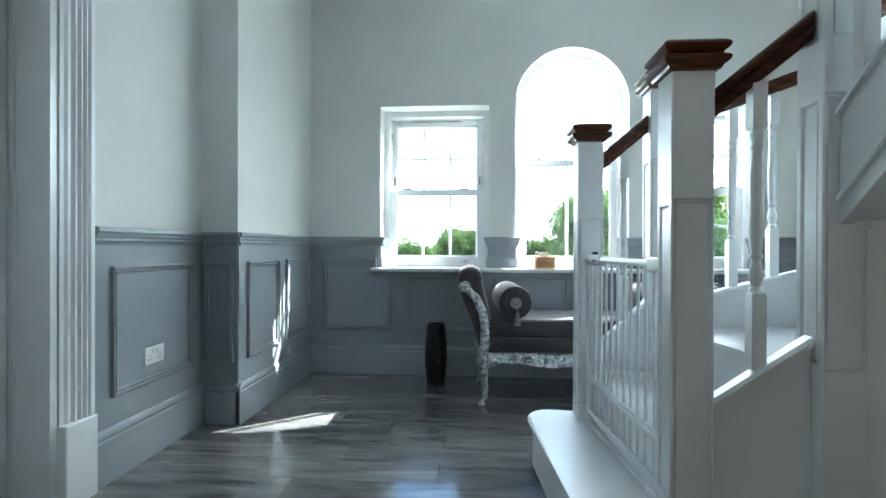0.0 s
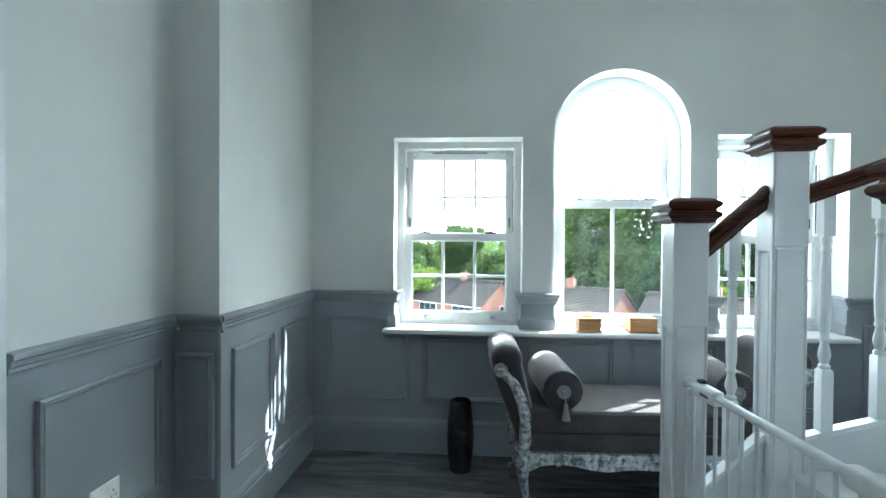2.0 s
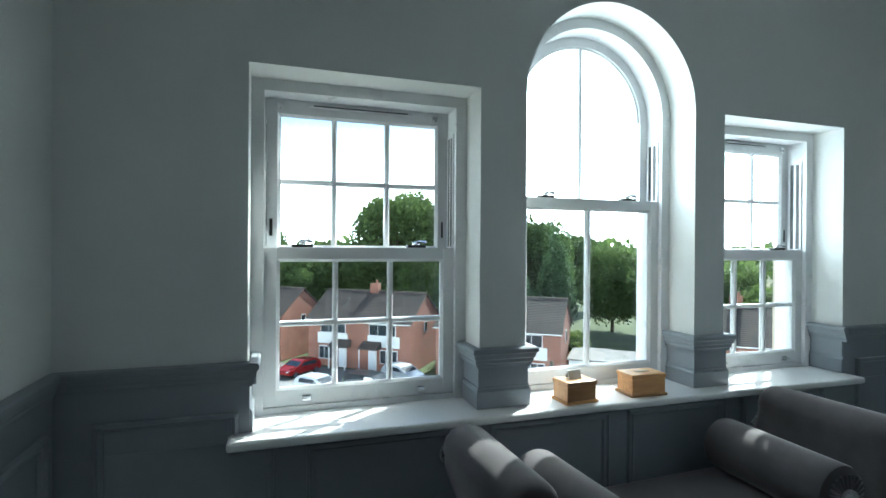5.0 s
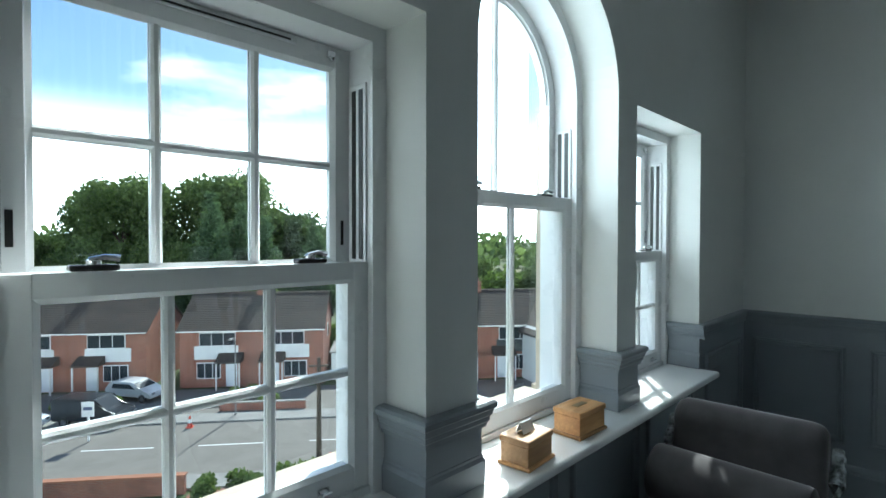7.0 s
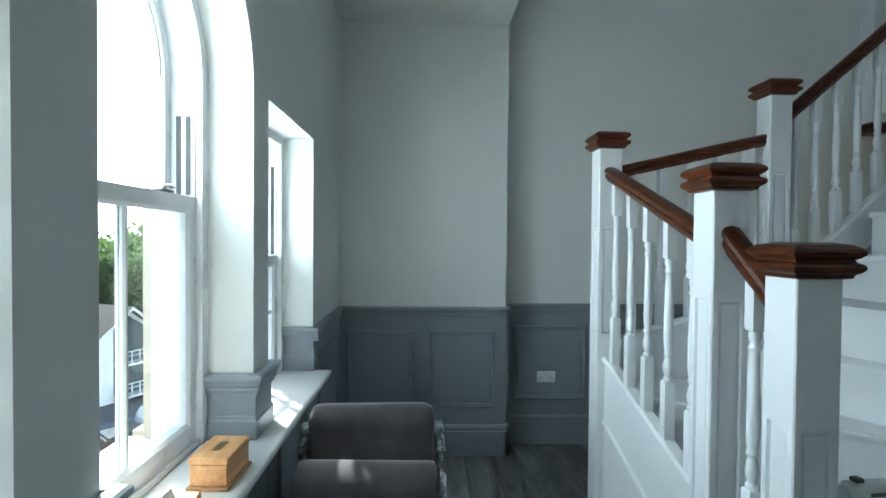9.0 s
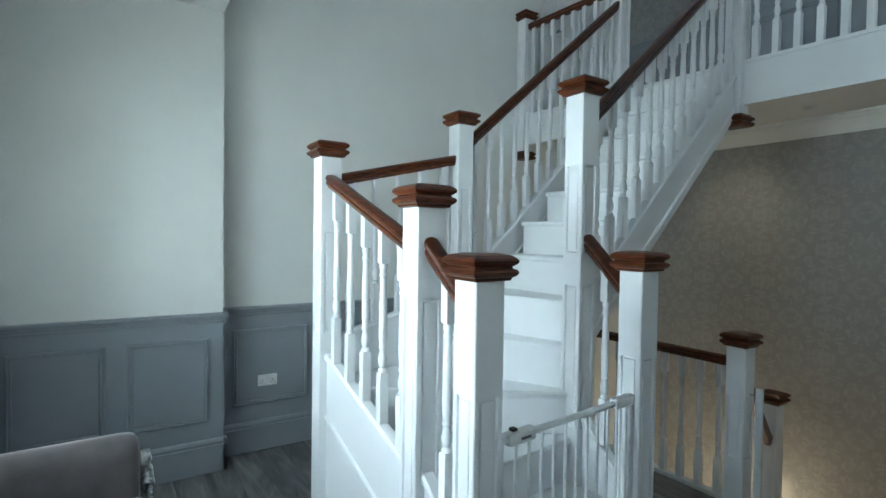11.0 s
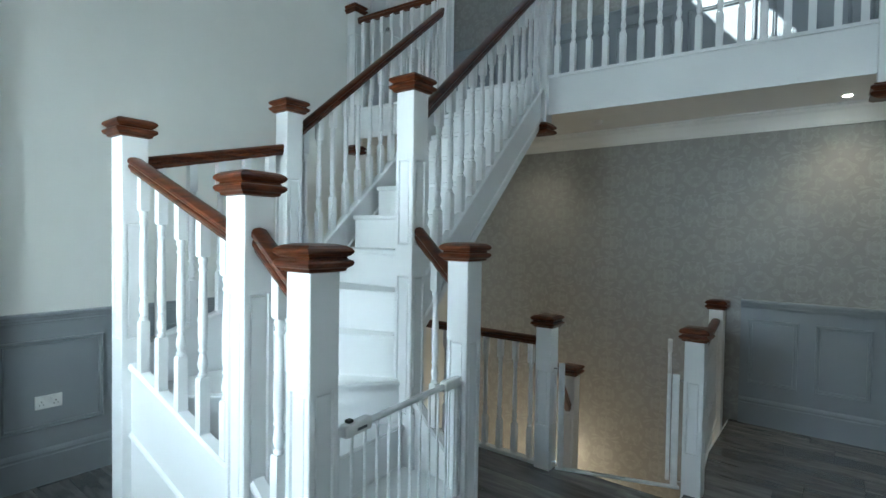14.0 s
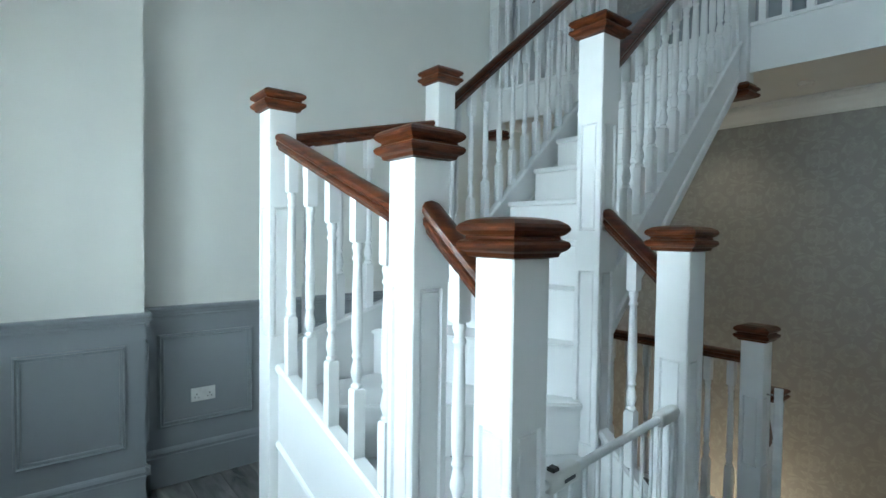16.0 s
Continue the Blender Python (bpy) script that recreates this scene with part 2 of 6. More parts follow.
def prism(bm, pts, way):
    """Closed outline pts, pushed along way."""
    a = [bm.verts.new(p) for p in pts]
    b = [bm.verts.new(Vector(p) + Vector(way)) for p in pts]
    bm.faces.new(a)
    bm.faces.new(list(reversed(b)))
    n = len(pts)
    for i in range(n):
        bm.faces.new((a[i], b[i], b[(i + 1) % n], a[(i + 1) % n]))
    return bm


def sweep(bm, prof, p, q, side):
    """A profile of (out, up) pairs run from p to q; side: the way that 'out' points."""
    p, q, side = Vector(p), Vector(q), Vector(side)
    a = [bm.verts.new(p + side * o + Vector((0, 0, u))) for o, u in prof]
    b = [bm.verts.new(q + side * o + Vector((0, 0, u))) for o, u in prof]
    n = len(prof)
    bm.faces.new(a)
    bm.faces.new(list(reversed(b)))
    for i in range(n):
        bm.faces.new((a[i], b[i], b[(i + 1) % n], a[(i + 1) % n]))
    return bm


def lathe(bm, prof, seg=20, c=(0, 0, 0), axis="Z", cap=True):
    """prof: (radius, height) pairs."""
    rings = []
    for r, h in prof:
        ring = []
        for i in range(seg):
            a = 2 * math.pi * i / seg
            u, v = r * math.cos(a), r * math.sin(a)
            co = (u, v, h) if axis == "Z" else ((u, h, v) if axis == "Y" else (h, u, v))
            ring.append(bm.verts.new(Vector(c) + Vector(co)))
        rings.append(ring)
    for a, b in zip(rings, rings[1:]):
        for i in range(seg):
            bm.faces.new((a[i], a[(i + 1) % seg], b[(i + 1) % seg], b[i]))
    if cap:
        bm.faces.new(list(reversed(rings[0])))
        bm.faces.new(rings[-1])
    return bm


def square_rings(bm, prof, c=(0, 0, 0)):
    """prof: (half width, height) pairs."""
    rings = []
    for w, h in prof:
        rings.append([bm.verts.new(Vector(c) + Vector((sx * w, sy * w, h))) for sx, sy in ((-1, -1), (1, -1), (1, 1), (-1, 1))])
    for a, b in zip(rings, rings[1:]):
        for i in range(4):
            bm.faces.new((a[i], a[(i + 1) % 4], b[(i + 1) % 4], b[i]))
    bm.faces.new(list(reversed(rings[0])))
    bm.faces.new(rings[-1])
    return bm


def tube(bm, pts, r, seg=10):
    """Round bar along pts."""
    pts = [Vector(p) for p in pts]
    rings = []
    for i, p in enumerate(pts):
        d = (pts[min(i + 1, len(pts) - 1)] - pts[max(i - 1, 0)]).normalized()
        ref = Vector((0, 0, 1)) if abs(d.z) < 0.9 else Vector((1, 0, 0))
        u = d.cross(ref).normalized()
        v = d.cross(u)
        rad = r[i] if isinstance(r, (list, tuple)) else r
        rings.append([bm.verts.new(p + u * rad * math.cos(2 * math.pi * k / seg) + v * rad * math.sin(2 * math.pi * k / seg)) for k in range(seg)])
    for a, b in zip(rings, rings[1:]):
        for i in range(seg):
            bm.faces.new((a[i], a[(i + 1) % seg], b[(i + 1) % seg], b[i]))
    bm.faces.new(list(reversed(rings[0])))
    bm.faces.new(rings[-1])
    return bm

# ---- the hall: walls, floor, ceilings ----
NY, SY, WX, EX = 5.31, -0.56, 0.0, 4.85       # inner faces of the walls
BAYW, BAYE, BAYS = 0.22, 4.64, 4.07           # piers that frame the window bay
TOP, BAYTOP, LOW = 5.6, 3.2, -2.9
W1, W2, W3 = (0.803, 1.685), (1.892, 2.778), (2.955, 3.77)
SILL, HEAD = 0.865, 2.172
RAD = 0.443
OUT = 5.68

wall_n = tagged(new("wall_north"), "pale grey painted wall with three sash windows", "wall", kind="structure")


def north_outline():
    bm = bmesh.new()
    for x0, x1, z0, z1 in ((-0.4, 5.3, LOW - 9.2, 0.83), (-0.4, W1[0], 0.83, HEAD), (W1[1], W2[0], 0.83, HEAD), (W2[1], W3[0], 0.83, HEAD),
                           (W3[1], 5.3, 0.83, HEAD), (-0.4, W2[0], HEAD, TOP + 0.2), (W2[1], 5.3, HEAD, TOP + 0.2)):
        prism(bm, [(x0, NY, z0), (x1, NY, z0), (x1, NY, z1), (x0, NY, z1)], (0, OUT - NY, 0))
    cx = (W2[0] + W2[1]) / 2
    arc = [(cx + RAD * math.cos(math.pi * i / 32), NY, HEAD + RAD * math.sin(math.pi * i / 32)) for i in range(33)]
    half = 16
    prism(bm, [(W2[1], NY, TOP + 0.2)] + [(cx, NY, TOP + 0.2)] + [arc[half - i] for i in range(half + 1)], (0, OUT - NY, 0))
    prism(bm, [(cx, NY, TOP + 0.2)] + [(W2[0], NY, TOP + 0.2)] + [arc[32 - i] for i in range(half + 1)], (0, OUT - NY, 0))
    return bm


ob = part("wall_face", north_outline(), WALL, wall_n)

wall_w = tagged(new("wall_west"), "pale grey wall with grey panelling and a doorway", "wall", kind="structure")
DOOR = (2.22, 3.06, 2.04)
bm = bmesh.new()
box(bm, -0.3, WX, SY - 0.3, DOOR[0], LOW, TOP + 0.2)
box(bm, -0.3, WX, DOOR[1], BAYS, LOW, TOP + 0.2)
box(bm, -0.3, WX, DOOR[0], DOOR[1], DOOR[2], TOP + 0.2)
box(bm, -0.3, WX, DOOR[0], DOOR[1], LOW, -0.02)
box(bm, -0.3, BAYW, BAYS, NY, LOW, TOP + 0.2)
part("wall_face", bm, WALL, wall_w)
wall_e = tagged(new("wall_east"), "pale grey wall with grey panelling", "wall", kind="structure")
bm = bmesh.new()
box(bm, EX, EX + 0.3, SY - 0.3, BAYS, LOW, TOP + 0.2)
box(bm, BAYE, EX + 0.3, BAYS, NY, LOW, TOP + 0.2)
part("wall_face", bm, WALL, wall_e)
wall_s = tagged(new("wall_south"), "wall hung with silver-grey damask wallpaper", "wall", kind="structure")
part("wall_face", bx(-0.3, EX + 0.3, SY - 0.3, SY, LOW, TOP + 0.2), PAPER, wall_s)

bm = bmesh.new()
RX0, RX1, RY0, RY1 = 3.0, 3.6, 0.50, 1.05   # small rooflight over the landing
QX0, QX1, QY0, QY1 = 0.65, 1.65, 1.3, 2.3   # larger unseen ceiling opening over the hall, added to let in light
box(bm, -0.3, RX0, SY - 0.3, QY0, TOP, TOP + 0.2)
box(bm, -0.3, QX0, QY0, BAYS, TOP, TOP + 0.2)
box(bm, QX1, RX0, QY0, BAYS, TOP, TOP + 0.2)
box(bm, QX0, QX1, QY1, BAYS, TOP, TOP + 0.2)
box(bm, RX1, EX + 0.3, SY - 0.3, BAYS, TOP, TOP + 0.2)
box(bm, RX0, RX1, SY - 0.3, RY0, TOP, TOP + 0.2)
box(bm, RX0, RX1, RY1, BAYS, TOP, TOP + 0.2)
box(bm, WX, EX, BAYS, NY, BAYTOP, TOP + 0.2)
tagged(part("ceiling", bm, CEIL), "white painted ceiling over the stairwell and window bay", "ceiling", kind="structure")

# floor slab with the stairwell left open
VX0, VY1 = 1.57, 1.33
bm = bmesh.new()
box(bm, -0.3, VX0, SY, NY, -0.25, -0.012)
box(bm, VX0, EX, VY1, NY, -0.25, -0.012)
floor = tagged(part("floor", bm, plain("floor_screed", (0.03, 0.03, 0.032), 0.8)), "smoked grey laminate plank floor", "floor", kind="structure")
tagged(part("lower_floor", bx(-0.3, EX + 0.3, SY - 0.3, NY, LOW - 0.2, LOW), PLANK), "dark laminate floor of the storey below", "floor", kind="structure")

# ---- panelling ----
DADO_P = [(0, 0), (0.012, 0), (0.014, 0.012), (0.020, 0.018), (0.020, 0.030), (0.026, 0.036), (0.030, 0.052), (0.038, 0.058), (0.038, 0.072), (0.030, 0.078), (0, 0.080)]
SKIRT_P = [(0, 0), (0.026, 0), (0.026, 0.185), (0.020, 0.190), (0.020, 0.200), (0.024, 0.206), (0.018, 0.222), (0.010, 0.232), (0, 0.236)]
DADO_Z = 1.035


def run(name, prof, p, q, side, z, parent, mat=GREY):
    return part(name, sweep(bmesh.new(), prof, (p[0], p[1], z), (q[0], q[1], z), side), mat, parent)


def dado_face(p, q, side, parent, base=0.0, top=1.04):
    """The painted boarding below the rail: a thin skin on the wall."""
    s = Vector((*side, 0)) * 0.006
    bm = prism(bmesh.new(), [(p[0], p[1], base), (q[0], q[1], base), (q[0], q[1], base + top), (p[0], p[1], base + top)], s)
    return part("panelling", bm, GREY, parent)


def panel(p, q, side, z0, z1, parent):
    """A raised rectangular bead on the boarding between two plan points."""
    p, q, sd = Vector((*p, 0)), Vector((*q, 0)), Vector((*side, 0))
    u = (q - p).normalized()
    L = (q - p).length
    bm = bmesh.new()
    rings = []
    for inset, out in ((0.0, 0.006), (0.001, 0.022), (0.010, 0.026), (0.015, 0.013), (0.020, 0.0125), (0.024, 0.019), (0.031, 0.017), (0.034, 0.0065)):
        c = [(inset, z0 + inset), (L - inset, z0 + inset), (L - inset, z1 - inset), (inset, z1 - inset)]
        rings.append([bm.verts.new(p + u * a + sd * out + Vector((0, 0, z))) for a, z in c])
    for a, b in zip(rings, rings[1:]):
        for i in range(4):
            bm.faces.new((a[i], a[(i + 1) % 4], b[(i + 1) % 4], b[i]))
    return part("panel_moulding", bm, GREY, parent)


def dado_run(p, q, side, parent, panels=(), base=0.0, ends=(0.0, 0.0)):
    u = (Vector((*q, 0)) - Vector((*p, 0))).normalized()
    a = (p[0] - u.x * ends[0], p[1] - u.y * ends[0])
    b = (q[0] + u.x * ends[1], q[1] + u.y * ends[1])
    dado_face(p, q, side, parent, base)
    run("dado_rail", DADO_P, a, b, (*side, 0), base + DADO_Z, parent)
    run("baseboard", SKIRT_P, a, b, (*side, 0), base, parent)
    for s0, s1, z0, z1 in panels:
        panel((p[0] + u.x * s0, p[1] + u.y * s0), (p[0] + u.x * s1, p[1] + u.y * s1), side, base + z0, base + z1, parent)


PZ = (0.36, 0.94)
# window wall below the sill: boarding to the sill, rail only beside and between the windows
dado_face((BAYW, NY), (BAYE, NY), (0, -1), wall_n, 0, 0.832)
run("baseboard", SKIRT_P, (BAYW, NY), (BAYE, NY), (0, -1, 0), 0, wall_n)
for x0, x1 in ((BAYW, W1[0]), (W3[1], BAYE)):
    bm = prism(bmesh.new(), [(x0, NY, 0.833), (x1, NY, 0.833), (x1, NY, 1.04), (x0, NY, 1.04)], (0, -0.006, 0))
    part("panelling", bm, GREY, wall_n)
    run("dado_rail", DADO_P, (x0, NY), (x1 + (0.03 if x1 < 1 else 0), NY), (0, -1, 0), DADO_Z, wall_n)
for x0, x1, z1 in ((1.005, 1.63, 0.80), (1.73, 2.30, 0.80), (2.40, 2.96, 0.80), (3.06, 3.62, 0.80), (3.86, 4.54, 0.94)):
    panel((x0, NY), (x1, NY), (0, -1), 0.36, z1 if z1 < 0.9 else 0.94, wall_n)
# the first panel steps down under the sill
outline = [(0.335, 0.36), (0.905, 0.36), (0.905, 0.825), (0.775, 0.825), (0.775, 0.94), (0.335, 0.94)]
corner = [(1, 1), (-1, 1), (-1, -1), (-1, -1), (-1, -1), (1, -1)]
bm = bmesh.new()
rings = [[bm.verts.new((x + sx * i, NY - o, z + sz * i)) for (x, z), (sx, sz) in zip(outline, corner)]
         for i, o in ((0.0, 0.006), (0.001, 0.022), (0.010, 0.026), (0.015, 0.013), (0.020, 0.0125), (0.024, 0.019), (0.031, 0.017), (0.034, 0.0065))]
for a, b in zip(rings, rings[1:]):
    for i in range(6):
        bm.faces.new((a[i], a[(i + 1) % 6], b[(i + 1) % 6], b[i]))
part("panel_moulding", bm, GREY, wall_n)
# boarding and rail round each pier, and into the reveals
for x0, x1 in ((W1[1], W2[0]), (W2[1], W3[0])):
    bm = bx(x0 - 0.008, x1 + 0.008, NY - 0.010, 5.475, SILL + 0.001, 1.04)
    part("pier_panelling", bm, GREY, wall_n)
    prof = [(0.008 + o * 0.9, u) for o, u in DADO_P]
    for w, z in ((1.0, DADO_Z),):
        rings = []
        bm = bmesh.new()
        for o, u in prof:
            rings.append([bm.verts.new(c) for c in ((x0 - o, 5.475, z + u), (x0 - o, NY - o, z + u), (x1 + o, NY - o, z + u), (x1 + o, 5.475, z + u))])
        for a, b in zip(rings, rings[1:]):
            for i in range(3):
                bm.faces.new((a[i], a[i + 1], b[i + 1], b[i]))
        part("dado_rail", bm, GREY, wall_n)
    rings = []
    bm = bmesh.new()
    for o, u in ((0.008, 0.0), (0.016, 0.0), (0.018, 0.068), (0.012, 0.078), (0.012, 0.086), (0.008, 0.09)):
        rings.append([bm.verts.new(c) for c in ((x0 - o, 5.475, SILL + 0.002 + u), (x0 - o, NY - o, SILL + 0.002 + u), (x1 + o, NY - o, SILL + 0.002 + u), (x1 + o, 5.475, SILL + 0.002 + u))])
    for a, b in zip(rings, rings[1:]):
        for i in range(3):
            bm.faces.new((a[i], a[i + 1], b[i + 1], b[i]))
    part("pier_base_moulding", bm, GREY, wall_n)
for x, sgn in ((W1[0], 1), (W3[1], -1)):
    part("panelling", bx(min(x, x + sgn * 0.008), max(x, x + sgn * 0.008), NY - 0.004, 5.475, SILL + 0.001, 1.04), GREY, wall_n)
    run("dado_rail", [(0.008 + o * 0.85, u) for o, u in DADO_P], (x, NY - 0.036), (x, 5.475), (sgn, 0, 0), DADO_Z, wall_n)
    run("pier_base_moulding", [(0.008, 0), (0.018, 0), (0.018, 0.07), (0.01, 0.085)], (x, NY - 0.01), (x, 5.475), (sgn, 0, 0), SILL + 0.002, wall_n)

# west wall and its pier
dado_run((WX, 3.235), (WX, BAYS), (1, 0), wall_w, [(0.105, 0.725, *PZ)])
dado_run((WX, BAYS), (BAYW, BAYS), (0, -1), wall_w, [(0.02, 0.20, *PZ)], ends=(-0.038, 0.026))
dado_run((BAYW, BAYS), (BAYW, NY), (1, 0), wall_w, [(0.10, 0.565, *PZ), (0.70, 1.16, *PZ)], ends=(0.026, -0.02))
dado_run((WX, SY), (WX, 2.09), (1, 0), wall_w, [(0.12, 0.85, *PZ), (0.97, 1.72, *PZ), (1.84, 2.62, *PZ)])
# east wall and its pier
dado_run((BAYE, BAYS), (BAYE, NY), (-1, 0), wall_e, [(0.09, 0.575, *PZ), (0.69, 1.175, *PZ)], ends=(0.026, -0.02))
dado_run((BAYE, BAYS), (EX, BAYS), (0, -1), wall_e, [(0.02, 0.19, *PZ)], ends=(0.026, -0.038))
dado_run((EX, 1.24), (EX, BAYS), (-1, 0), wall_e, [(0.10, 0.75, *PZ), (0.85, 1.45, *PZ), (1.55, 2.08, *PZ), (2.16, 2.73, *PZ)])
# south wall beyond the well, and the upper storey
dado_run((WX, SY), (1.50, SY), (0, 1), wall_s, [(0.06, 0.46, *PZ), (0.58, 0.95, *PZ), (1.07, 1.44, *PZ)])
UP = 2.89
SKEW = 0.068      # the stair and landing stand four degrees off the window wall
dado_run((WX, SY), (EX, SY), (0, 1), wall_s, [(0.1 + 0.68 * i, 0.66 + 0.68 * i, *PZ) for i in range(7)], base=UP)
dado_run((EX, SY), (EX, -0.13), (-1, 0), wall_e, [(0.1, 0.44, *PZ)], base=UP)

# upper landing with its apron, soffit and cornice
LY = 1.06
KX, KY = 2.73, 1.02


def edge_y(x):
    """The landing's front edge, in plan."""
    return KY + (x - KX) * SKEW


def slab(x0, x1, y0, back, front, z0, z1, mat, name):
    """A board between a straight line y0 (or the edge shifted by back) and the landing's skewed edge."""
    rear = [(x1, y0), (x0, y0)] if back is None else [(x1, edge_y(x1) + back), (x0, edge_y(x0) + back)]
    pts = [(x0, edge_y(x0) + front), (x1, edge_y(x1) + front)] + rear
    return part(name, prism(bmesh.new(), [(x, y, z0) for x, y in pts], (0, 0, z1 - z0)), mat, landing)


landing = tagged(new("upper_landing"), "white-fronted upper landing over the hall", "landing", kind="structure")
slab(0.0, EX, SY, None, -0.02, UP - 0.06, UP, PLANK, "landing_floor")
slab(0.0, EX, SY, None, -0.02, 2.765, UP - 0.062, CEIL, "soffit")
slab(0.0, EX, SY, -0.018, 0.012, 2.618, UP + 0.012, WHITE, "apron")
slab(0.0, EX, SY, -0.03, 0.024, UP + 0.013, UP + 0.036, WHITE, "apron_nosing")
CORN = [(0, 0), (0.012, 0), (0.016, -0.0), (0.022, 0.02), (0.03, 0.03), (0.05, 0.06), (0.09, 0.10), (0.115, 0.115), (0.12, 0.135), (0.14, 0.14), (0.14, 0.155), (0, 0.155)]
run("cornice", CORN, (0, SY), (EX, SY), (0, 1, 0), 2.608, landing, CEIL)
run("cornice", CORN, (WX, SY), (WX, edge_y(WX) - 0.03), (1, 0, 0), 2.608, landing, CEIL)
run("cornice", CORN, (EX, SY), (EX, edge_y(EX) - 0.03), (-1, 0, 0), 2.608, landing, CEIL)


def downlight(x, y, energy):
    d = thing("downlight", "recessed white ceiling downlight, lit", "downlight", (x, y, 2.763), "landing downlights")
    part("rim", lathe(bmesh.new(), [(0.030, -0.001), (0.030, -0.005), (0.040, -0.006), (0.042, -0.001)], 20), PLASTIC, d)
    part("lens", lathe(bmesh.new(), [(0.0295, -0.001), (0.0295, -0.003)], 16), BULB, d, "glowing warm lens")
    lamp = new("downlight_beam", bpy.data.lights.new("downlight_beam", "SPOT"))
    lamp.data.energy, lamp.data.color, lamp.data.spot_size, lamp.data.spot_blend = energy, (1.0, 0.80, 0.58), radians(120), 1.0
    lamp.data.shadow_soft_size = 0.03
    lamp.matrix_world = look((x, y, 2.745), (x, y, 0))


for dx, dy in ((0.80, -0.22), (3.45, -0.05)):
    downlight(dx, dy, 3.4)
# a lamp in the storey below lights the foot of the well
low = new("lower_hall_lamp", bpy.data.lights.new("lower_hall_lamp", "POINT"))
low.data.energy, low.data.color, low.data.shadow_soft_size = 5, (1.0, 0.72, 0.46), 0.12
low.location = (3.3, 0.2, -1.1)

sd = thing("smoke_detector", "small round white smoke detector on the soffit", "smoke detector", (2.67, -0.02, 2.765))
part("body", lathe(bmesh.new(), [(0.055, 0), (0.055, -0.012), (0.048, -0.016), (0.045, -0.030), (0.034, -0.036)], 24), PLASTIC, sd, smooth=True)


# ---- door ----
def doorway():
    d = tagged(new("door_1"), "closed white panelled door in a fluted white casing", "door", kind="structure")
    y0, y1, h = DOOR
    leaf = part("leaf", bx(-0.20, -0.16, y0 + 0.032, y1 - 0.032, 0.008, h - 0.032), WHITE, d)
    for a, b in ((0.10, 0.37), (0.47, 0.74)):
        for z0, z1 in ((0.20, 0.80), (0.98, 1.62), (1.72, 1.94)):
            bm = bmesh.new()
            rings = []
            for inset, out in ((0, 0.0), (0.004, 0.008), (0.016, 0.006), (0.024, 0.001), (0.06, 0.007)):
                rings.append([bm.verts.new((-0.160 + out + 0.001, y, z)) for y, z in ((y0 + a + inset, z0 + inset), (y0 + b - inset, z0 + inset), (y0 + b - inset, z1 - inset), (y0 + a + inset, z1 - inset))])
            for p, q in zip(rings, rings[1:]):
                for i in range(4):
                    bm.faces.new((p[i], p[(i + 1) % 4], q[(i + 1) % 4], q[i]))
            bm.faces.new(rings[-1])
            part("door_panel", bm, WHITE, leaf)
    hd = part("door_handle", lathe(bmesh.new(), [(0.024, 0.0), (0.024, 0.006), (0.010, 0.010), (0.010, 0.035), (0.024, 0.044), (0.027, 0.058), (0.018, 0.070)], 18, (-0.158, y0 + 0.10, 1.0), "X"), CHROME, leaf, "round chrome knob", True)
    part("jamb", bx(-0.30, 0.004, y0, y0 + 0.030, 0, h), WHITE, d)
    part("jamb", bx(-0.30, 0.004, y1 - 0.030, y1, 0, h), WHITE, d)
    part("head_jamb", bx(-0.30, 0.004, y0 + 0.031, y1 - 0.031, h - 0.030, h), WHITE, d)
    part("stop", bx(-0.155, -0.135, y1 - 0.042, y1 - 0.0305, 0, h - 0.031), WHITE, d)
    part("room_beyond", bx(-0.31, -0.301, y0, y1, 0, h), WALL, d)
    for a, b, s in ((y1 + 0.005, y1 + 0.165, 1), (y0 - 0.165, y0 - 0.005, -1)):
        pr = [(0, 0), (0.150, 0), (0.150, 0.034), (0.128, 0.036), (0.118, 0.028), (0.106, 0.034), (0.096, 0.024), (0.084, 0.030), (0.074, 0.020), (0.058, 0.026), (0.046, 0.016), (0.030, 0.018), (0.018, 0.012), (0.0, 0.010)]
        bm = prism(bmesh.new(), [(0.001 + o, (a + w if s > 0 else b - w), 0.33) for w, o in pr], (0, 0, h + 0.0 - 0.33 + 0.15))
        part("casing", bm, WHITE, d)
        part("plinth_block", bx(0.001, 0.044, a - 0.004, b - 0.002, 0, 0.332, bev=0.004), WHITE, d)
    part("head_casing", bx(0.001, 0.03, y0 - 0.004, y1 + 0.004, h, h + 0.15, bev=0.006), WHITE, d)


doorway()


upd = tagged(new("door_2"), "closed white panelled door on the upper landing", "door", kind="structure")
upl = part("leaf", bx(EX - 0.030, EX - 0.001, 0.0, 0.78, UP + 0.005, UP + 1.98), WHITE, upd)
for a, b in ((0.10, 0.34), (0.44, 0.68)):
    for z0, z1 in ((0.2, 0.8), (0.98, 1.86)):
        part("door_panel", bx(EX - 0.036, EX - 0.0305, a, b, UP + z0, UP + z1, bev=0.005), WHITE, upl)
part("door_handle", lathe(bmesh.new(), [(0.024, 0.0), (0.010, -0.010), (0.024, -0.044), (0.018, -0.060)], 16, (EX - 0.031, 0.70, UP + 1.0), "X"), CHROME, upl, "round chrome knob", True)
